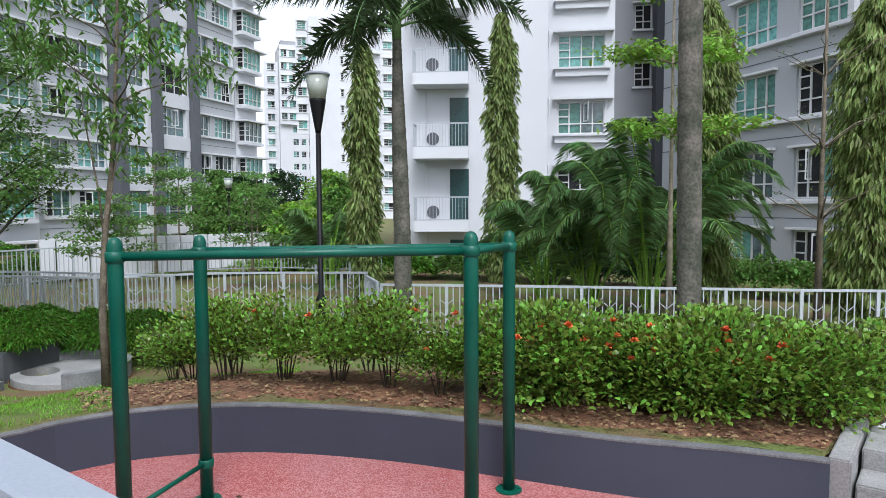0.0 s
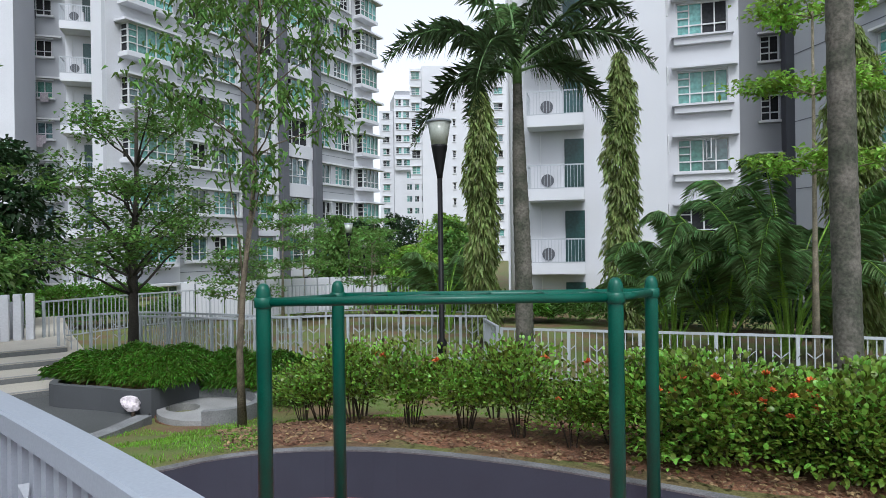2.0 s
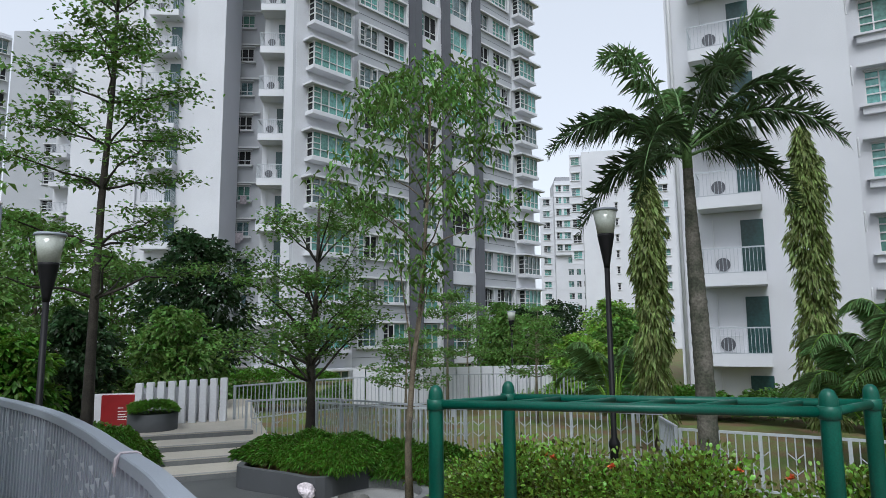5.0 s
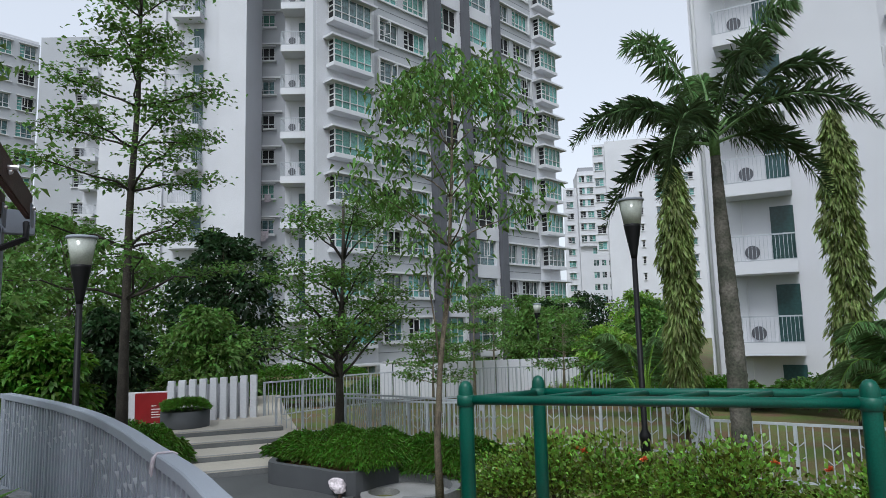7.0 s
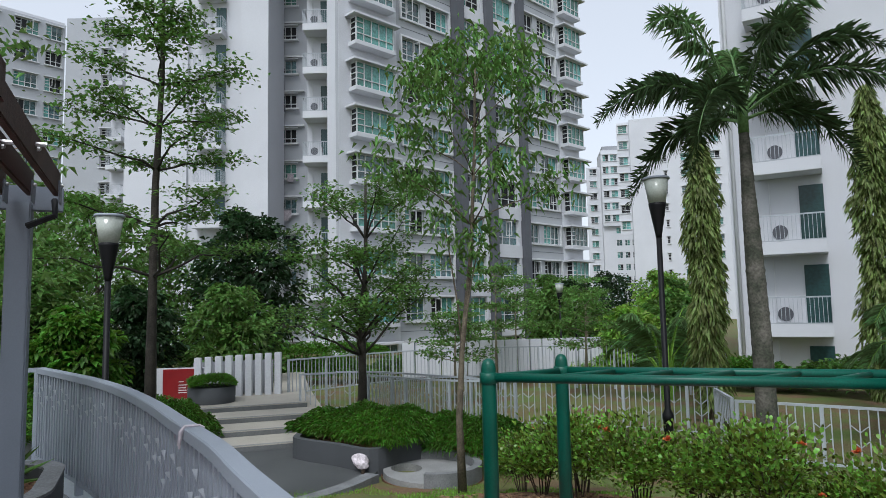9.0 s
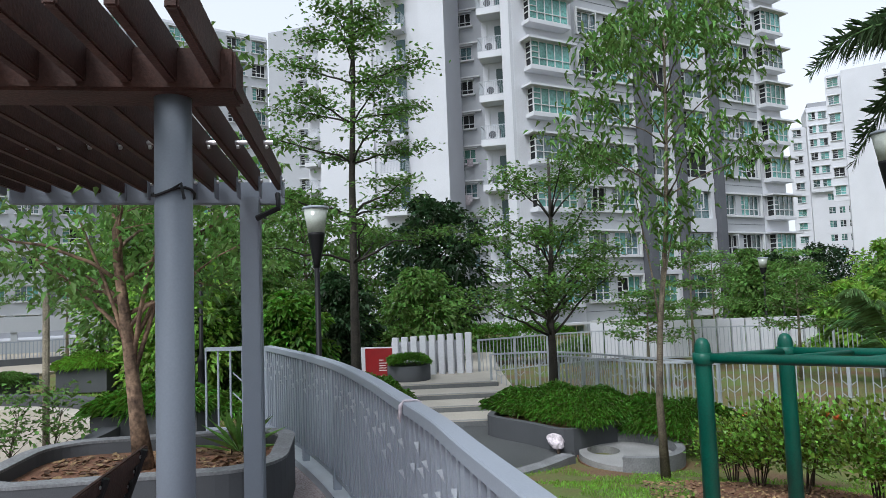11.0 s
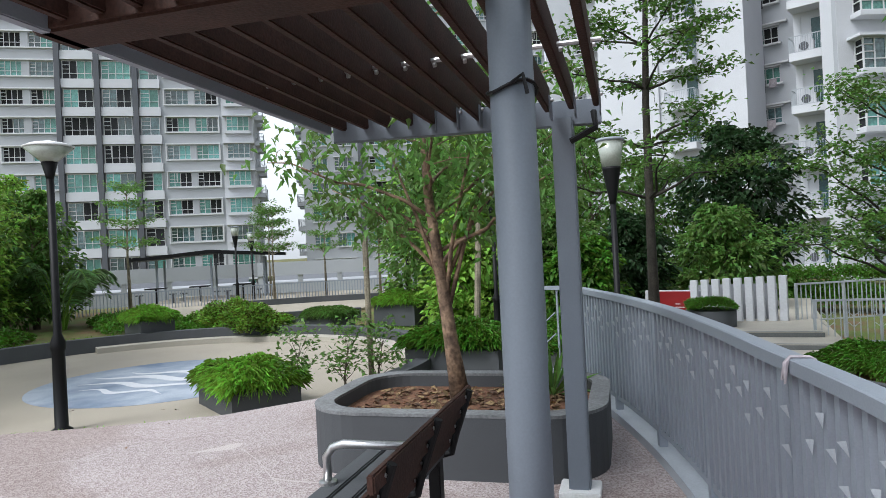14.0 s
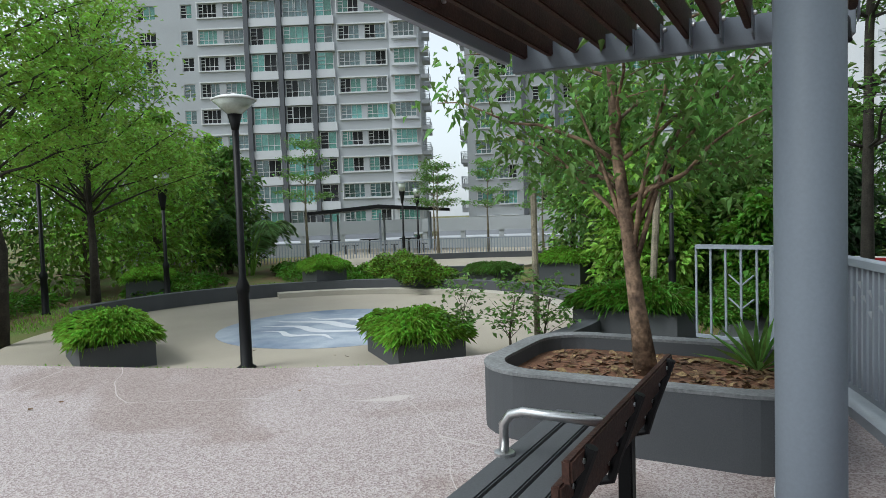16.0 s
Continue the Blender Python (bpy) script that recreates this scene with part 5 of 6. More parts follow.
def shrub_proto(seed, h, rad, n, size, mat, flowers=0, bare=0.16):
    rnd = np.random.default_rng(seed)
    t = thing("shrub", "", "shrub")
    st = Mesh()
    tips = []
    for k in range(7):
        a, r = k * 2.4, rad * (0.35 + 0.7 * rnd.random())
        tip = Vector((math.cos(a) * r, math.sin(a) * r, h * rnd.uniform(0.55, 0.9)))
        st.tube([(math.cos(a) * 0.05, math.sin(a) * 0.05, -0.05), tuple(tip * 0.45 + Vector((0, 0, 0.08))), tuple(tip)], [0.01, 0.008, 0.004], 5)
        tips.append(tip)
        for w in range(2):
            e = tip * 0.6 + Vector(rnd.normal(0, rad * 0.35, 3)) + Vector((0, 0, h * 0.12))
            st.tube([tuple(tip * 0.5), tuple(e)], [0.007, 0.003], 4, False)
            tips.append(e)
    part("stem", st, M_TWIG, t)
    chunks = []
    for tip in tips:
        m = n // len(tips)
        q = rnd.normal(0, 1, (m, 3)) * np.array([rad * 0.3, rad * 0.3, h * 0.14])
        p = np.array(tip) + q
        p[:, 2] = np.clip(p[:, 2], h * bare * rnd.uniform(0.8, 1.5, m), h * 1.06)
        d = (p - np.array([0, 0, h * 0.35])) + rnd.normal(0, 0.25, (m, 3)) + np.array([0, 0, 0.25])
        chunks.append(leaves(p, d, rnd.uniform(0.6, 1.25, m) * size, 0.26, rnd, 0.3, 0.15, True))
    v, f = fuse(chunks)
    part("foliage", leaf_mesh("foliage", v, f, mat), None, t)
    for k in range(flowers):
        a = rnd.uniform(0, 2 * math.pi)
        c = np.array([math.cos(a) * rad * 0.7, math.sin(a) * rad * 0.7, h * rnd.uniform(0.7, 1.02)])
        m = 26
        dd = rnd.normal(0, 1, (m, 3))
        dd[:, 2] = np.abs(dd[:, 2])
        v, f = leaves(np.tile(c, (m, 1)), dd, np.full(m, 0.055), 0.35, rnd)
        part("flower", leaf_mesh("flower", v, f, M_FLOWER), None, t, "small orange flower head")
    return t


PROTO = [shrub_proto(300 + i, 0.86, 0.43, 2600, 0.058, L_SHRUB, 1, 0.4) for i in range(3)] + [shrub_proto(310 + i, 0.84, 0.5, 3800, 0.07, L_SHRUB, 6, 0.16) for i in range(3)]
srnd = random.Random(9)


def plant(k, x, y, s, label, group):
    z = ground_z(x, y)
    m = pose(x, y, z, 0, 0, srnd.uniform(0, 360))
    if PROTO[k].get("used"):
        PROTO[k].scale = (s, s, s * srnd.uniform(0.9, 1.1))
        ob = copy_thing(PROTO[k], m)
    else:
        ob = PROTO[k]
        ob["used"] = 1
        ob.matrix_basis = m @ Matrix.Scale(s, 4)
    tagged(ob, label, "shrub", group)


def along(th_deg, off):
    th = radians(th_deg)
    r = inner_radius(th) + off
    return CX + r * math.cos(th), CY + r * math.sin(th)


LEGGY, BUSHY = "leggy green shrub with bare lower stems in bare soil", "full glossy green shrub with a few orange flowers"
for i, (a, off) in enumerate([(151.5, 3.0), (150, 2.1), (147, 1.5), (141.5, 1.0), (136, 0.8), (130.5, 0.7), (125, 0.55), (121, 0.8), (146, 2.8), (133, 2.0)]):
    x, y = along(a, off)
    plant(i % 3, x, y, srnd.uniform(0.8, 1.0) * (0.82 if off < 0.6 else 1), LEGGY, "leggy shrubs behind the kerb")
for i, (a, off) in enumerate([(115.5, 0.75), (110.5, 0.7), (105, 0.8), (100, 0.7), (95, 0.75), (89, 0.95), (82.5, 1.2), (78, 1.7), (113, 1.7), (107, 1.7), (100, 1.6), (93.5, 1.7), (87.5, 1.9), (81, 2.1)]):
    x, y = along(a, off)
    plant(3 + i % 3, x, y, srnd.uniform(0.74, 0.92) * (1.04 if off > 1.4 else 1), BUSHY, "flowering shrubs behind the kerb")


def mound(name, label, base, rz, sx, sy, h, n, seed, mat, size=0.12, width=0.1, droop=0.5, category="hedge", group=""):
    """Dense low planting over a rounded box, with drooping fine leaves."""
    rnd = np.random.default_rng(seed)
    a = rnd.uniform(-1, 1, (n, 2))
    top = h * (1 - 0.55 * np.maximum(np.abs(a[:, 0]) ** 3, np.abs(a[:, 1]) ** 3)) * (0.85 + 0.15 * np.sin(a[:, 0] * sx * 5 + seed) * np.cos(a[:, 1] * sy * 6))
    z = top * rnd.uniform(0.25, 1.0, n) ** 0.5
    p = np.stack([a[:, 0] * sx, a[:, 1] * sy, z], 1)
    d = np.stack([a[:, 0], a[:, 1], rnd.uniform(0.0, 0.9, n)], 1) + rnd.normal(0, 0.45, (n, 3))
    v, f = leaves(p, d, rnd.uniform(0.7, 1.3, n) * size, width, rnd, 0.2, droop)
    t = thing(name, label, category, base, rz, group)
    part("foliage", leaf_mesh("foliage", v, f, mat), None, t)
    for k in range(7):
        q = rnd.uniform(-0.7, 0.7, 2)
        part("stem", Mesh().tube([(q[0] * sx, q[1] * sy, 0), (q[0] * sx * 1.2, q[1] * sy * 1.2, h * 0.6)], [0.012, 0.004], 5), M_BARK, t)
    return t


# ---- bars ----
def horizontal_bars():
    t = thing("horizontal_bars", "dark green steel horizontal ladder bars on the play floor", "exercise bars")
    A, B, C, D = (-4.07, 2.74), (-4.40, 3.50), (-2.46, 4.13), (-2.73, 4.99)
    tops = {A: 1.14, B: 1.115, C: 1.16, D: 1.13}
    for q, top in tops.items():
        p = part("post", Mesh().lathe([(0.046, RED_Z), (0.046, top - 0.03), (0.042, top), (0.03, top + 0.025), (0.012, top + 0.036)], 18, q), M_GREEN, t, smooth=True)
        part("collar", Mesh().lathe([(0.05, top - 0.115), (0.056, top - 0.112), (0.056, top - 0.052), (0.05, top - 0.049)], 18, q), M_GREEN, p, smooth=True)
        part("base_plate", Mesh().lathe([(0.1, RED_Z), (0.1, RED_Z + 0.01), (0.05, RED_Z + 0.014)], 18, q), M_GREEN, p)
        for k in range(3):
            a = k * 2.1 + 0.5
            part("bolt", Mesh().lathe([(0.008, 0), (0.008, 0.012), (0.003, 0.014)], 8), M_GREEN, p, at=pose(q[0] + 0.075 * math.cos(a), q[1] + 0.075 * math.sin(a), RED_Z + 0.01))
    Z = {q: h - 0.08 for q, h in tops.items()}
    for p, q in ((A, C), (B, D)):
        part("side_bar", Mesh().tube([(*p, Z[p]), (*q, Z[q])], 0.028, 12), M_GREEN, t, smooth=True)
    for p, q in ((A, B), (C, D)):
        part("end_bar", Mesh().tube([(*p, Z[p] - 0.002), (*q, Z[q] - 0.002)], 0.024, 12), M_GREEN, t, smooth=True)
    for k in range(1, 6):
        u = k / 6
        p, q = [(a[0] + (b[0] - a[0]) * u, a[1] + (b[1] - a[1]) * u, Z[a] + (Z[b] - Z[a]) * u) for a, b in ((A, C), (B, D))]
        part("rung", Mesh().tube([p, q], 0.017, 10), M_GREEN, t, smooth=True)
    zb = RED_Z + 0.28
    part("foot_bar", Mesh().tube([(*A, zb), (*B, zb)], 0.018, 10), M_GREEN, t, smooth=True)
    part("foot_collar", Mesh().lathe([(0.052, zb - 0.03), (0.056, zb - 0.025), (0.056, zb + 0.025), (0.052, zb + 0.03)], 16, B), M_GREEN, t, smooth=True)


horizontal_bars()


# ---- lamps ----
def lantern_lamp(x, y, z0, z1, label="black post lamp with tapered glass lantern"):
    t = thing("post_lamp", label, "street lamp", (x, y, z0), group="garden lamps")
    h = z1 - z0
    p = part("pole", Mesh().lathe([(0.1, 0), (0.1, 0.03), (0.075, 0.05), (0.07, 0.8), (0.085, 0.83), (0.085, 0.9), (0.045, 0.98), (0.042, h - 0.95)], 14), M_BLACK, t, smooth=True)
    part("lantern_holder", Mesh().lathe([(0.045, h - 0.97), (0.055, h - 0.9), (0.13, h - 0.47), (0.135, h - 0.43)], 16), M_BLACK, t, smooth=True)
    l = part("lantern", Mesh().lathe([(0.13, h - 0.43), (0.19, h - 0.06)], 20), M_LANTERN, t, "frosted glass lantern", smooth=True)
    part("lantern_core", Mesh().lathe([(0.05, h - 0.429), (0.06, h - 0.25)], 12), M_STEEL, l)
    part("cap", Mesh().lathe([(0.2, h - 0.06), (0.21, h - 0.045), (0.2, h - 0.02), (0.05, h)], 20), M_RAIL, t, smooth=True)


for x, y, z0, z1 in [(-8.35, 8.1, -1.08, 3.5), (-10.9, 0.32, -1.12, 2.95), (-9.67, -14.66, -0.55, 3.35), (-12.38, -14.07, -0.55, 2.7), (-15.2, -2.3, -0.55, 2.95), (-26.6, -16.1, -0.5, 2.95), (-28.7, -16.6, -0.5, 2.75), (-22.3, -6.7, -0.5, 2.35), (-15.5, 5.54, -1.0, 2.35), (-25.0, 17.6, -1.1, 2.55), (-27.9, 20.5, -1.1, 1.85), (-5.17, 20.2, -2.6, 0.3)]:
    lantern_lamp(x, y, z0, z1)


def mushroom_lamp():
    t = thing("mushroom_lamp", "black post lamp with wide conical pale head", "street lamp", (-7.37, -6.11, PLAZA_Z))
    H = 3.45
    part("pole", Mesh().lathe([(0.12, 0), (0.12, 0.02), (0.075, 0.05), (0.072, 0.95), (0.085, 0.98), (0.085, 1.06), (0.045, 1.16), (0.042, H - 0.42)], 16), M_BLACK, t, smooth=True)
    part("neck", Mesh().lathe([(0.043, H - 0.44), (0.05, H - 0.4), (0.09, H - 0.24)], 16), M_BLACK, t, smooth=True)
    h = part("lamp_head", Mesh().lathe([(0.085, H - 0.24), (0.27, H - 0.07)], 24), M_LANTERN, t, "pale translucent cone", smooth=True)
    part("cap", Mesh().lathe([(0.275, H - 0.07), (0.28, H - 0.055), (0.2, H - 0.02), (0.06, H + 0.01), (0.02, H + 0.02)], 24), M_PALE, t, smooth=True)


mushroom_lamp()


# ---- pergola ----
def pergola():
    t = thing("pergola", "grey steel pergola with dark stained timber slats", "pergola")
    part("post", Mesh().tube([(-2.73, 0.19, 0), (-2.73, 0.19, 2.14)], 0.0575, 40), M_POST, t, smooth=True)
    p = part("post", Mesh().box(-4.91, -4.79, 0.085, 0.205, 0.03, 2.14, bevel=0.008), M_POST, t)
    part("plinth", Mesh().box(-4.965, -4.735, 0.03, 0.26, 0.0, 0.05, bevel=0.006), M_PALE, p, "white base plinth")
    part("near_beam", Mesh().box(-2.82, -2.64, -1.25, 0.4, 2.14, 2.28, bevel=0.01), M_WOOD, t)
    part("far_beam", Mesh().box(-0.03, 0.03, -1.2, 0.36, 2.1, 2.24, bevel=0.004), M_POST, t, "grey steel end beam", at=pose(-4.83, 0, 0, 0, 0, 7))
    part("edge_beam", Mesh().box(-4.62, -2.4, -1.22, -1.18, 2.14, 2.3, bevel=0.004), M_RAIL, t)
    n = 12
    for i in range(n):
        y = -1.12 + 1.46 * i / (n - 1)
        x1 = -4.74 + 0.12 * y
        s = part("slat", Mesh().box(x1, -2.1, y - 0.017, y + 0.017, 2.165, 2.3, bevel=0.006), M_WOOD, t)
        part("end_plate", Mesh().box(x1 - 0.03, x1 + 0.1, y + 0.0172, y + 0.024, 2.12, 2.24), M_POST, s, "grey steel fixing plate")
        for x in (x1 + 0.05, -3.75):
            part("bolt", Mesh().lathe([(0.011, 0), (0.011, 0.012), (0.005, 0.016)], 8), M_STEEL, s, at=pose(x, y + 0.024, 2.22, -90))
    part("tie_rod", Mesh().tube([(-3.75, -1.18, 2.24), (-3.75, 0.4, 2.24)], 0.011, 8), M_STEEL, t)
    part("cable", Mesh().tube([(-2.73 + 0.064 * math.cos(a), 0.19 + 0.064 * math.sin(a), 1.83 + 0.012 * math.sin(a * 2)) for a in [k * 0.4 for k in range(17)]] + [(-2.655, 0.23, 1.85), (-2.65, 0.24, 1.8)], 0.005, 6), M_BLACK, t)
    part("bracket", Mesh().tube([(-4.8, 0.32, 2.16), (-4.74, 0.33, 2.06), (-4.77, 0.19, 2.0)], 0.018, 6), M_BLACK, t)


pergola()


# ---- bench ----
def bench():
    t = thing("bench", "slatted bench with dark brown backrest, grey seat and steel armrest", "bench")
    x0, x1 = -4.3, -2.95
    for k in range(4):
        y = -0.86 + k * 0.105
        part("seat_slat", Mesh().box(x0, x1, y, y + 0.09, 0.41, 0.44, bevel=0.006), M_PLANTER, t)
    for k in range(4):
        z = 0.46 + k * 0.072
        y = -0.45 + 0.03 * k
        part("back_slat", Mesh().box(x0, x1, y, y + 0.028, z, z + 0.064, bevel=0.006), M_WOOD, t)
    for x in (x0 + 0.12, (x0 + x1) / 2, x1 - 0.12):
        s = part("back_support", Mesh().tube([(x, -0.52, 0.4), (x, -0.42, 0.43), (x, -0.395, 0.52), (x, -0.315, 0.74)], [0.018] * 4, 8), M_BLACK, t)
        for k in range(4):
            part("screw", Mesh().lathe([(0.008, 0), (0.008, 0.004)], 8), M_STEEL, s, at=pose(x + 0.03, -0.42 + 0.03 * k, 0.495 + k * 0.072, -90, 0, 0))
    for x in (x0 + 0.14, x1 - 0.14):
        for y in (-0.78, -0.5):
            part("leg", Mesh().box(x - 0.035, x + 0.035, y - 0.03, y + 0.03, 0, 0.41, bevel=0.006), M_BLACK, t)
    part("armrest", Mesh().tube([(-3.66, -0.84, 0.44), (-3.66, -0.84, 0.56), (-3.66, -0.81, 0.6), (-3.66, -0.76, 0.615), (-3.66, -0.42, 0.615)], 0.019, 12), M_STEEL, t, "polished steel armrest", smooth=True)
    part("arm_foot", Mesh().lathe([(0.04, 0.44), (0.04, 0.452), (0.02, 0.456)], 14, (-3.66, -0.84)), M_STEEL, t)


bench()


# ---- planters ----
def rounded(x0, x1, y0, y1, r, n=8):
    out = []
    for cx, cy, a0 in ((x1 - r, y1 - r, 0), (x0 + r, y1 - r, 90), (x0 + r, y0 + r, 180), (x1 - r, y0 + r, 270)):
        out += [(cx + r * math.cos(radians(a0 + 90 * k / n)), cy + r * math.sin(radians(a0 + 90 * k / n))) for k in range(n + 1)]
    return out


def planter_wall(outer, inner, z0, z1):
    m, n = Mesh(), len(outer)
    v = [(x, y, z0) for x, y in outer] + [(x, y, z1) for x, y in outer] + [(x, y, z1) for x, y in inner] + [(x, y, z0) for x, y in inner]
    f = [(k * n + i, k * n + (i + 1) % n, ((k + 1) % 4) * n + (i + 1) % n, ((k + 1) % 4) * n + i) for k in range(4) for i in range(n)]
    return m.add(v, f)


def big_planter():
    t = thing("tree_planter", "rounded charcoal concrete planter with bare soil on the deck", "planter")
    o, i = rounded(-6.42, -4.98, -1.72, 0.3, 0.42), rounded(-6.3, -5.1, -1.6, 0.18, 0.32)
    part("wall", planter_wall(o, i, 0.0, 0.39), M_PLANTER, t)
    part("coping", planter_wall(rounded(-6.424, -4.976, -1.724, 0.304, 0.424), rounded(-6.296, -5.104, -1.596, 0.176, 0.316), 0.39, 0.41), M_COPING, t, "lighter worn cement rim")
    part("soil", Mesh().slab(i, 0.05, 0.3), M_SOIL, t, "brown soil with dry leaves")


big_planter()
rl = np.random.default_rng(77)


def litter(name, label, n, fn, size):
    p = np.array([fn() for _ in range(n)])
    d = rl.normal(0, 1, (n, 3)) * np.array([1, 1, 0.12])
    v, f = leaves(p, d, rl.uniform(0.6, 1.3, n) * size, 0.28, rl, 0.3, 0)
    single(name, leaf_mesh(name, v, f, M_DEAD), None, label, "leaf litter", "stuff")


litter("leaf_litter", "dry brown leaves lying on the planter soil", 700, lambda: (rl.uniform(-6.2, -5.2), rl.uniform(-1.5, 0.1), 0.305 + 0.012 * rl.random()), 0.07)


def bed_point():
    a, o = rl.uniform(76, 160), rl.uniform(0.05, 1.9)
    x, y = along(a, o)
    return x, y, ground_z(x, y) + 0.035 + 0.01 * rl.random()


litter("bed_litter", "dry leaves and twigs scattered on the bare bed soil", 5000, bed_point, 0.05)
single("bed_soil", (lambda m: [m.v.extend([(*along(a, o), ground_z(*along(a, o)) + (0.018 if o else -0.05) + 0.03 * noise.noise((a * 0.3, o * 3, 0))) for o in (0.0, 0.25, 0.6, 1.0, 1.5, 2.0, 2.5)]) for a in np.linspace(74, 156, 90)] and [m.f.append((i * 7 + j, (i + 1) * 7 + j, (i + 1) * 7 + j + 1, i * 7 + j + 1)) for i in range(89) for j in range(6)] and m)(Mesh()), M_SOIL, "bare red-brown soil of the shrub bed", "soil", "structure", smooth=True)


def agave(x, y, z):
    rnd = np.random.default_rng(5)
    n = 26
    a = np.arange(n) * 2.4
    el = np.linspace(1.4, 0.25, n)
    d = np.stack([np.cos(a) * np.cos(el), np.sin(a) * np.cos(el), np.sin(el)], 1)
    v, f = leaves(np.zeros((n, 3)), d, np.full(n, 0.42), 0.055, rnd, 0.35, 0.08)
    single("agave", leaf_mesh("agave", v, f, L_TIER), None, "spiky pale green agave in the planter soil", "plant", at=pose(x, y, z))


agave(-6.0, -0.12, 0.3)


def box_planter(at, rz, w, d, h, seed, plant_h=0.45, mat=None, label="charcoal concrete box planter beside the plaza"):
    single("box_planter", planter_wall([(-w / 2, -d / 2), (w / 2, -d / 2), (w / 2, d / 2), (-w / 2, d / 2)], [(-w / 2 + 0.07, -d / 2 + 0.07), (w / 2 - 0.07, -d / 2 + 0.07), (w / 2 - 0.07, d / 2 - 0.07), (-w / 2 + 0.07, d / 2 - 0.07)], 0, h).box(-w / 2 + 0.06, w / 2 - 0.06, -d / 2 + 0.06, d / 2 - 0.06, 0.01, h - 0.04), M_PLANTER, label, "planter", group="box planters", at=pose(*at, 0, 0, rz))
    mound("planter_greenery", "bright green trailing foliage filling a box planter", (at[0], at[1], at[2] + h - 0.05), rz, w / 2 + 0.03, d / 2 + 0.03, plant_h, 7500, seed, mat or L_GRASS, 0.15, 0.07, 0.45, "plant", "planter foliage")


box_planter((-6.98, -8.35, PLAZA_Z), 65, 1.6, 0.9, 0.34, 401)
box_planter((-8.75, -4.45, PLAZA_Z), 52, 1.35, 0.9, 0.3, 402, 0.42)
box_planter((-10.9, -2.05, -0.55), 82, 1.5, 0.9, 0.5, 403, 0.45, L_HEDGE)
box_planter((-14.7, -10.9, -0.5), 60, 1.1, 0.8, 0.6, 404, 0.36, L_GRASS)
box_planter((-17.9, -5.4, -0.5), 75, 1.3, 0.9, 0.55, 405, 0.42, L_GRASS)
box_planter((-12.8, -15.3, -0.5), 45, 1.7, 0.9, 0.45, 406, 0.4, L_GRASS)
box_planter((-17.1, -7.2, -0.5), 65, 1.1, 0.8, 0.4, 407, 0.24, L_TIER)
mound("plaza_hedge", "clipped dense hedge behind the plaza wall", (-16.0, -9.3, -0.5), 58, 1.9, 0.6, 0.98, 11000, 410, L_SHRUB, 0.1, 0.3, 0.1)
for i, (x, y, sx, sy, rz) in enumerate([(-16.5, -11.5, 2.0, 0.5, 60), (-13.0, -2.0, 1.2, 0.6, 60), (-16.6, -0.9, 1.6, 0.7, 10), (-8.5, -15.5, 2.2, 0.9, 30), (-13.8, -15.4, 1.8, 0.8, 30), (-18.5, -15, 2.2, 0.8, 50)]):
    mound("low_hedge", "low dark green hedge in the lawn", (x, y, -0.6), rz, sx, sy, 0.6, 5000, 420 + i, L_HEDGE, 0.12, 0.2, 0.3, group="low hedges")

# hedge planter and ring seat by the lawn


def hedge_planter():
    line = smooth_line([(-13.9, 4.9), (-13.0, 3.75), (-12.35, 3.3), (-12.0, 3.32), (-11.3, 3.72), (-10.62, 4.1), (-10.85, 4.7), (-11.0, 5.3)], 0.12)
    t = thing("hedge_planter", "charcoal curved planter wall holding a dense hedge", "planter")
    part("wall", Mesh().strip(line, [0.06, 0.06, -0.06, -0.06], [-1.2, -0.68, -0.68, -1.2]), M_PLANTER, t)
    part("soil", Mesh().slab([(-13.8, 4.9), (-12.95, 3.85), (-12.3, 3.42), (-12.0, 3.44), (-11.3, 3.84), (-10.78, 4.12), (-11.0, 5.2), (-11.5, 6.5), (-13.5, 6.2)], -1.2, -0.78), M_SOIL, t)


hedge_planter()
mound("conifer_hedge", "dense spreading bright green hedge", (-12.05, 4.62, -0.8), 24, 1.35, 0.9, 0.62, 22000, 430, L_HEDGE, 0.1, 0.1, 0.5)
mound("conifer_hedge", "dense spreading bright green hedge", (-10.8, 5.95, -1.0), 30, 1.3, 0.7, 0.74, 15000, 431, L_HEDGE, 0.1, 0.1, 0.5)
mound("conifer_hedge", "low green hedge beyond the curved railing", (-15.3, 1.2, -1.05), 10, 1.3, 0.75, 0.9, 14000, 432, L_HEDGE, 0.11, 0.1, 0.5)


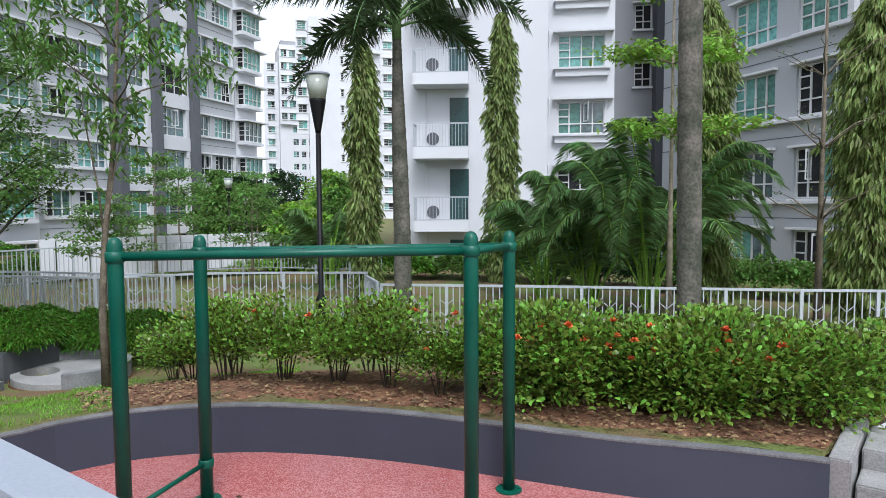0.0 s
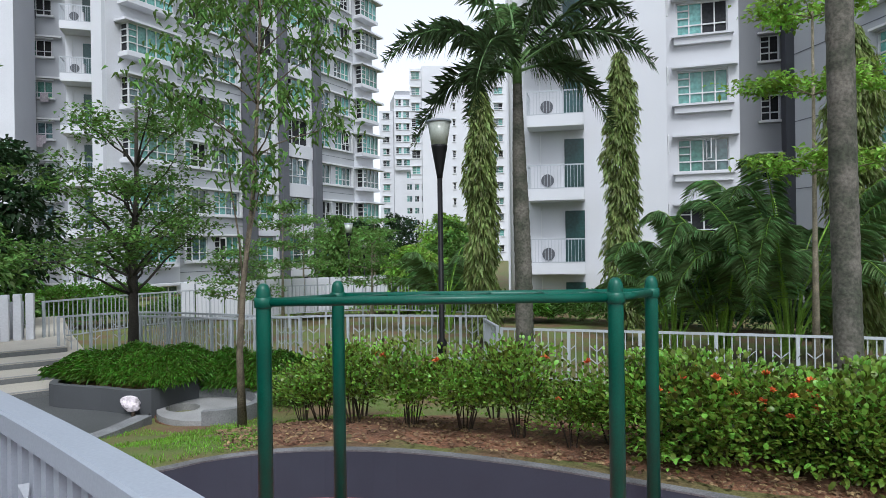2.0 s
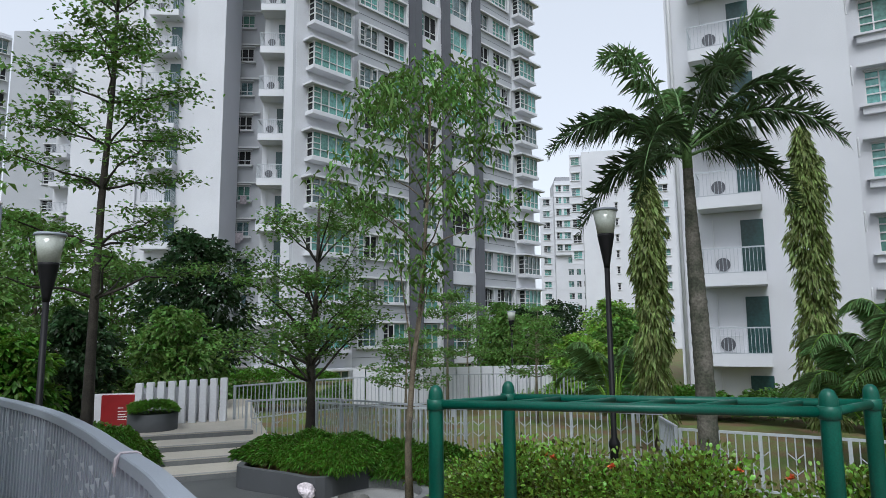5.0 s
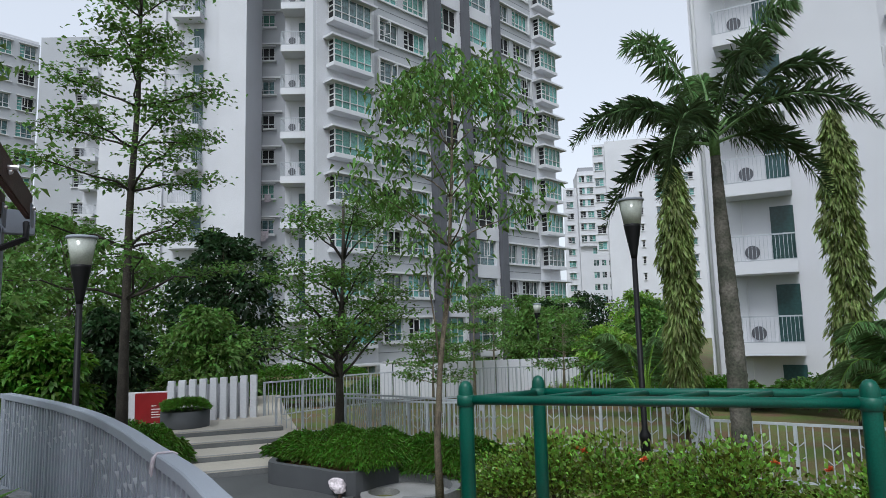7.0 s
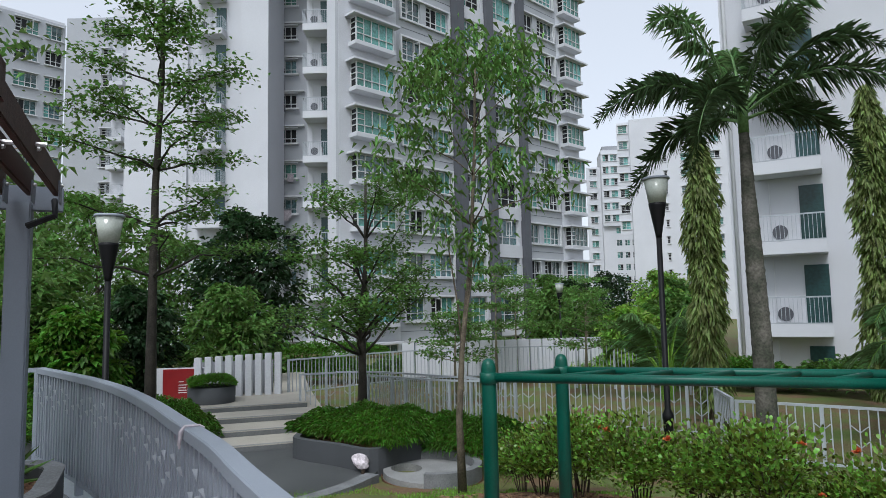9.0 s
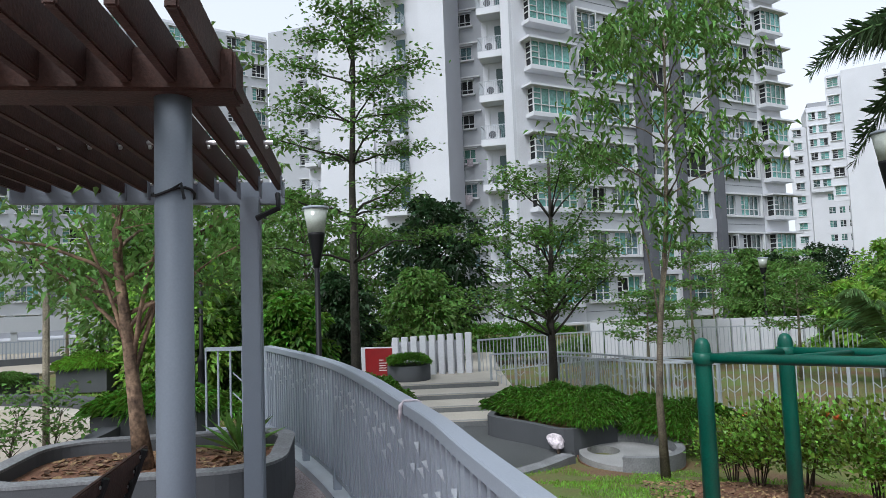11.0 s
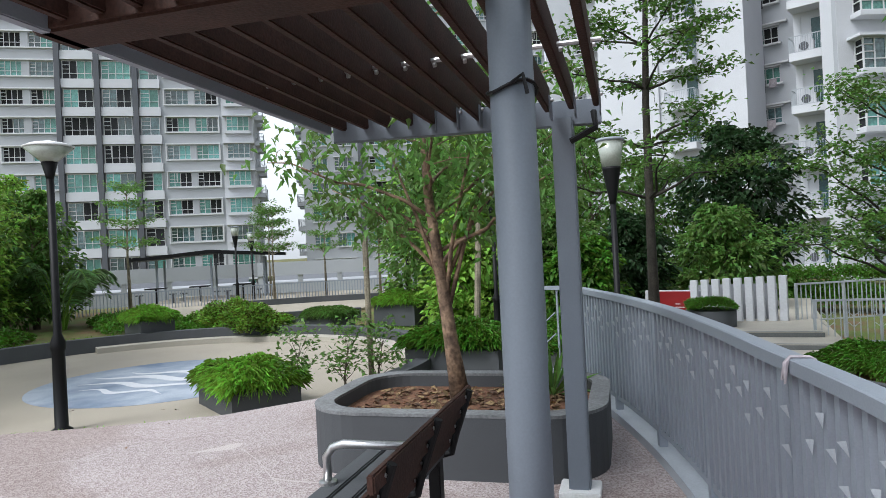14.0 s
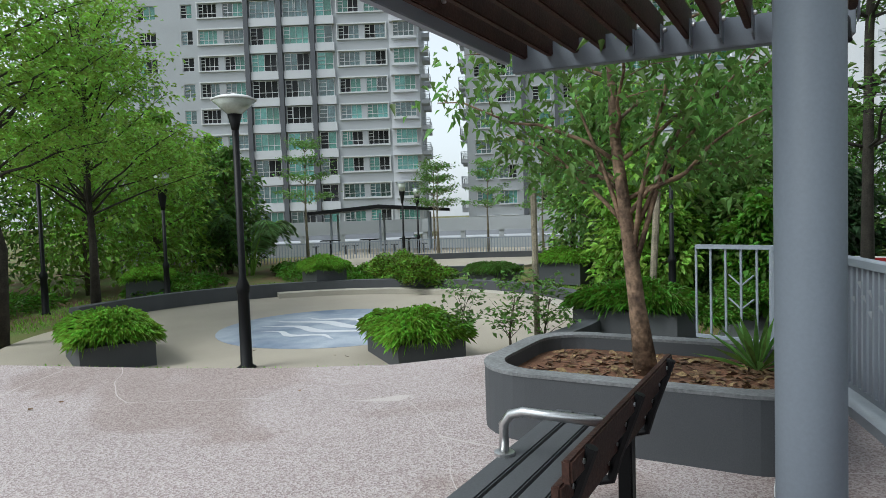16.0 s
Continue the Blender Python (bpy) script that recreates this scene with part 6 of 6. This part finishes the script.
def ring_seat():
    t = thing("ring_basin", "pale concrete curved basin with dark hollow at the lawn edge", "basin", (-10.12, 4.92, -1.1))
    n = 28
    o = [(0.9 * math.cos(2 * math.pi * k / n), 0.75 * math.sin(2 * math.pi * k / n)) for k in range(n)]
    arc = [(0.84 * math.cos(radians(a)), 0.7 * math.sin(radians(a))) for a in range(-35, 175, 7)]
    part("rim", Mesh().strip(arc, [0.06, 0.06, -0.06, -0.06], [-0.1, 0.24, 0.24, -0.1]), M_COPING, t)
    part("basin_floor", planter_wall([(x * 0.98, y * 0.98) for x, y in o], [(-0.3 + 0.3 * math.cos(2 * math.pi * k / n), -0.3 + 0.24 * math.sin(2 * math.pi * k / n)) for k in range(n)], -0.05, 0.1), M_CONC, t)
    part("base_course", planter_wall([(x * 1.02, y * 1.02) for x, y in o], [(x * 1.003, y * 1.003) for x, y in o], -0.1, 0.02), M_SOIL, t, "faded red painted base")
    part("hollow", Mesh().lathe([(0.3, -0.05), (0.3, -0.02)], 20, (-0.3, -0.3)), M_BLACK, t)


ring_seat()
bagm = Mesh()
bm_ = bmesh.new()
bmesh.ops.create_icosphere(bm_, subdivisions=3, radius=0.15)
for v in bm_.verts:
    v.co *= 1 + 0.35 * noise.noise(v.co * 9) + 0.2 * noise.noise(v.co * 21)
    v.co.z = max(v.co.z * 0.8, -0.1)
    v.co.y *= 0.6
bm_.verts.index_update()
bagm.add([v.co for v in bm_.verts], [[v.index for v in f.verts] for f in bm_.faces])
bm_.free()
single("plastic_bag", bagm, M_CLOTH, "crumpled white plastic bag caught on a short stake", "bag", at=pose(-10.6, 3.93, -0.86, 0, 0, 35))
single("short_stake", Mesh().tube([(0, 0, 0), (0.01, 0, 0.2), (0.0, 0.01, 0.3)], [0.03, 0.028, 0.02], 8), M_TWIG, "short dark stake at the paving edge", "stake", at=pose(-10.54, 3.94, -1.1))

# sign, slat screen and round pot on the terrace


def notice():
    t = thing("fire_cabinet", "red notice cabinet set in a white wall panel", "cabinet", (-18.5, 1.65, -0.86), 72)
    part("panel", Mesh().box(-0.78, -0.42, 0, 0.15, -0.3, 1.0).box(0.42, 0.62, 0, 0.15, -0.3, 1.0).box(-0.42, 0.42, 0, 0.15, 0.9, 1.0).box(-0.42, 0.42, 0, 0.15, -0.3, 0.18), M_WHITE, t)
    c = part("cabinet", Mesh().box(-0.41, 0.41, -0.06, 0.13, 0.19, 0.98, bevel=0.015), M_RED, t)
    for k, (w, z) in enumerate([(0.12, 0.66), (0.22, 0.58), (0.17, 0.51), (0.24, 0.45), (0.2, 0.39)]):
        part("writing_bar", Mesh().box(-0.02, -0.02 + w, -0.066, -0.061, z, z + 0.018), M_PALE, c)


notice()
screen = thing("slat_screen", "row of white upright concrete slats", "screen", kind="")
for k in range(9):
    u = k / 8
    x, y = -18.2 + 0.15 * u, 2.05 + 1.95 * u
    part("slat", Mesh().box(-0.085, 0.085, -0.05, 0.05, 0, 1.15 + 0.06 * u, bevel=0.008), M_WHITE, screen, at=pose(x, y, -0.75, 0, 0, 62))
part("back_panel", Mesh().box(0, 2.0, 0.12, 0.18, 0, 1.0), M_MIDGREY, screen, at=pose(-18.5, 1.95, -0.75, 0, 0, 86))
pot = thing("round_planter", "round dark grey planter pot on the terrace", "planter", (-17.3, 2.3, -0.78))
part("pot", Mesh().lathe([(0.52, 0), (0.54, 0.02), (0.55, 0.55), (0.5, 0.55), (0.49, 0.45)], 28), M_PLANTER, pot, smooth=True)
mound("pot_greenery", "clipped green plant in the round pot", (-17.3, 2.3, -0.24), 0, 0.5, 0.5, 0.32, 5000, 440, L_HEDGE, 0.08, 0.13, 0.2, "plant")
wall2 = thing("white_panel_wall", "long white ribbed low wall behind the fence", "wall")
for k in range(16):
    u = k / 15
    part("panel", Mesh().box(-0.2, 0.2, 0, 0.12, 0, 1.15, bevel=0.01), M_WHITE, wall2, at=pose(-21.0 + 1.5 * u, 8.8 + 6.5 * u, -0.75, 0, 0, 78))
single("tied_ribbon", Mesh().tube([(-3.5, 1.05, 1.0), (-3.5, 1.03, 1.012), (-3.5, 0.97, 1.012), (-3.5, 0.955, 0.99), (-3.495, 0.95, 0.92)], [0.005, 0.005, 0.006, 0.01, 0.004], 6).tube([(-3.5, 0.957, 0.99), (-3.52, 0.945, 0.93)], [0.01, 0.004], 5), M_CLOTH, "pale cloth ribbon tied to the railing", "ribbon")


# ---- shelter ----
def shelter():
    t = thing("shelter", "low dark flat-roofed open shelter over tables", "shelter", (-31.0, -20.3, -0.75), 118)
    part("roof", Mesh().add([(-3.7, -1.6, 2.35), (0, -1.6, 2.6), (3.7, -1.6, 2.35), (3.7, 1.6, 2.35), (0, 1.6, 2.6), (-3.7, 1.6, 2.35), (-3.7, -1.6, 2.5), (0, -1.6, 2.8), (3.7, -1.6, 2.5), (3.7, 1.6, 2.5), (0, 1.6, 2.8), (-3.7, 1.6, 2.5)], [(0, 1, 4, 5), (1, 2, 3, 4), (6, 11, 10, 7), (7, 10, 9, 8), (0, 6, 7, 1), (1, 7, 8, 2), (2, 8, 9, 3), (3, 9, 10, 4), (4, 10, 11, 5), (5, 11, 6, 0)]), M_BLACK, t)
    for x in (-2.6, 0, 2.6):
        for y in (-1.0, 1.0):
            part("post", Mesh().tube([(x, y, 0), (x, y, 2.36)], 0.06, 10), M_RAIL, t)


shelter()
for i, u in enumerate((-2.2, -0.2, 1.8)):
    b = thing("picnic_table", "dark outdoor table with stools under the shelter", "table", (-28.6 - u * 0.47, -19.2 + u * 0.88, -0.45), 118, "picnic tables")
    part("tabletop", Mesh().box(-0.45, 0.45, -0.45, 0.45, 0.7, 0.75, bevel=0.01), M_BLACK, b)
    part("leg", Mesh().tube([(0, 0, 0), (0, 0, 0.7)], 0.05, 8), M_BLACK, b)
    for s in (-1, 1):
        part("stool", Mesh().lathe([(0.05, 0), (0.05, 0.4), (0.18, 0.41), (0.18, 0.46)], 12, (s * 0.75, 0)), M_FIN, b)

for i, (x, y, sx, rz, mt) in enumerate([(-12, 18.6, 2.2, 10, L_TIER), (-8, 19.4, 2.4, 5, L_DARK), (-4.2, 19.6, 2.2, 5, L_TIER), (0.2, 20.5, 2.5, 0, L_DARK), (-15.6, 17.0, 2.0, 30, L_HEDGE), (-20.5, 14.5, 2.0, 60, L_LIME), (-23.5, 10.5, 2.2, 80, L_TIER), (-24.5, 6.5, 2.0, 80, L_HEDGE), (-27.5, 15.5, 2.6, 70, L_TIER), (-34, 18, 3.0, 80, L_TIER), (-36, 10, 3.2, 85, L_HEDGE)]):
    mound("back_hedge", "loose green bushes behind the garden fence", (x, y, -1.15), rz, sx, 0.8, 1.15, 5200, 470 + i, mt, 0.16, 0.25, 0.3, group="bushes behind the fence")

# ---- grass ----


def blades(name, label, n, fn, h):
    p = np.array([fn() for _ in range(n)])
    d = np.stack([rl.normal(0, 0.45, n), rl.normal(0, 0.45, n), np.ones(n)], 1)
    v, f = leaves(p, d, rl.uniform(0.5, 1.2, n) * h, 0.09, rl, 0.1, 0)
    single(name, leaf_mesh(name, v, f, L_GRASS), None, label, "grass", "stuff")


def lawn_point():
    while True:
        a, o = rl.uniform(140, 178), rl.uniform(0.1, 4.2)
        x, y = along(a, o)
        if noise.noise((x * 1.3, y * 1.3, 5)) > -0.12 and (o > 2.2 or a > 156):
            return x, y, ground_z(x, y) + 0.0


blades("lawn_grass", "short patchy lawn grass", 13000, lawn_point, 0.045)


def far_lawn():
    a, o = rl.uniform(75, 125), rl.uniform(2.2, 6.0)
    x, y = along(a, o)
    return x, y, ground_z(x, y)


blades("bed_grass", "grass beyond the shrub bed", 12000, far_lawn, 0.09)


def plaza_lawn():
    a, r = rl.uniform(1.2, 5.2), PR + 0.35 + 3.5 * rl.random()
    x, y = PCX + r * math.cos(a), PCY + r * math.sin(a)
    return x, y, ground_z(x, y)


blades("plaza_grass", "lawn grass round the plaza wall", 16000, plaza_lawn, 0.09)


def deck_leaf():
    return rl.uniform(-6.5, 0.5), rl.uniform(-5.0, 0.6), 0.006 + 0.004 * rl.random()


litter("deck_litter", "few dry leaves lying on the deck floor", 26, deck_leaf, 0.06)


def red_leaf():
    a, r = rl.uniform(1.7, 2.7), rl.uniform(2.0, 3.9)
    return CX + r * math.cos(a), CY + r * math.sin(a), RED_Z + 0.006


litter("play_litter", "few dry leaves lying on the red play floor", 40, red_leaf, 0.05)


def rim_point():
    u = rl.random()
    k = min(int(u * 3), 2)
    a, c = edge[3 + k], edge[4 + k]
    v = rl.random()
    return a[0] + (c[0] - a[0]) * v - 0.15 - 0.2 * rl.random(), a[1] + (c[1] - a[1]) * v, PLAZA_Z + 0.3


single("deck_verge", Mesh().strip(edge[2:8], [-0.02, -0.02, -0.5, -0.5], [-0.6, -0.13, -0.2, -0.6]), M_SOIL, "narrow soil verge along the deck edge", "verge", "structure")
blades("verge_grass", "thin grass along the deck edge", 2600, lambda: (lambda q: (q[0], q[1], -0.16))(rim_point()), 0.1)
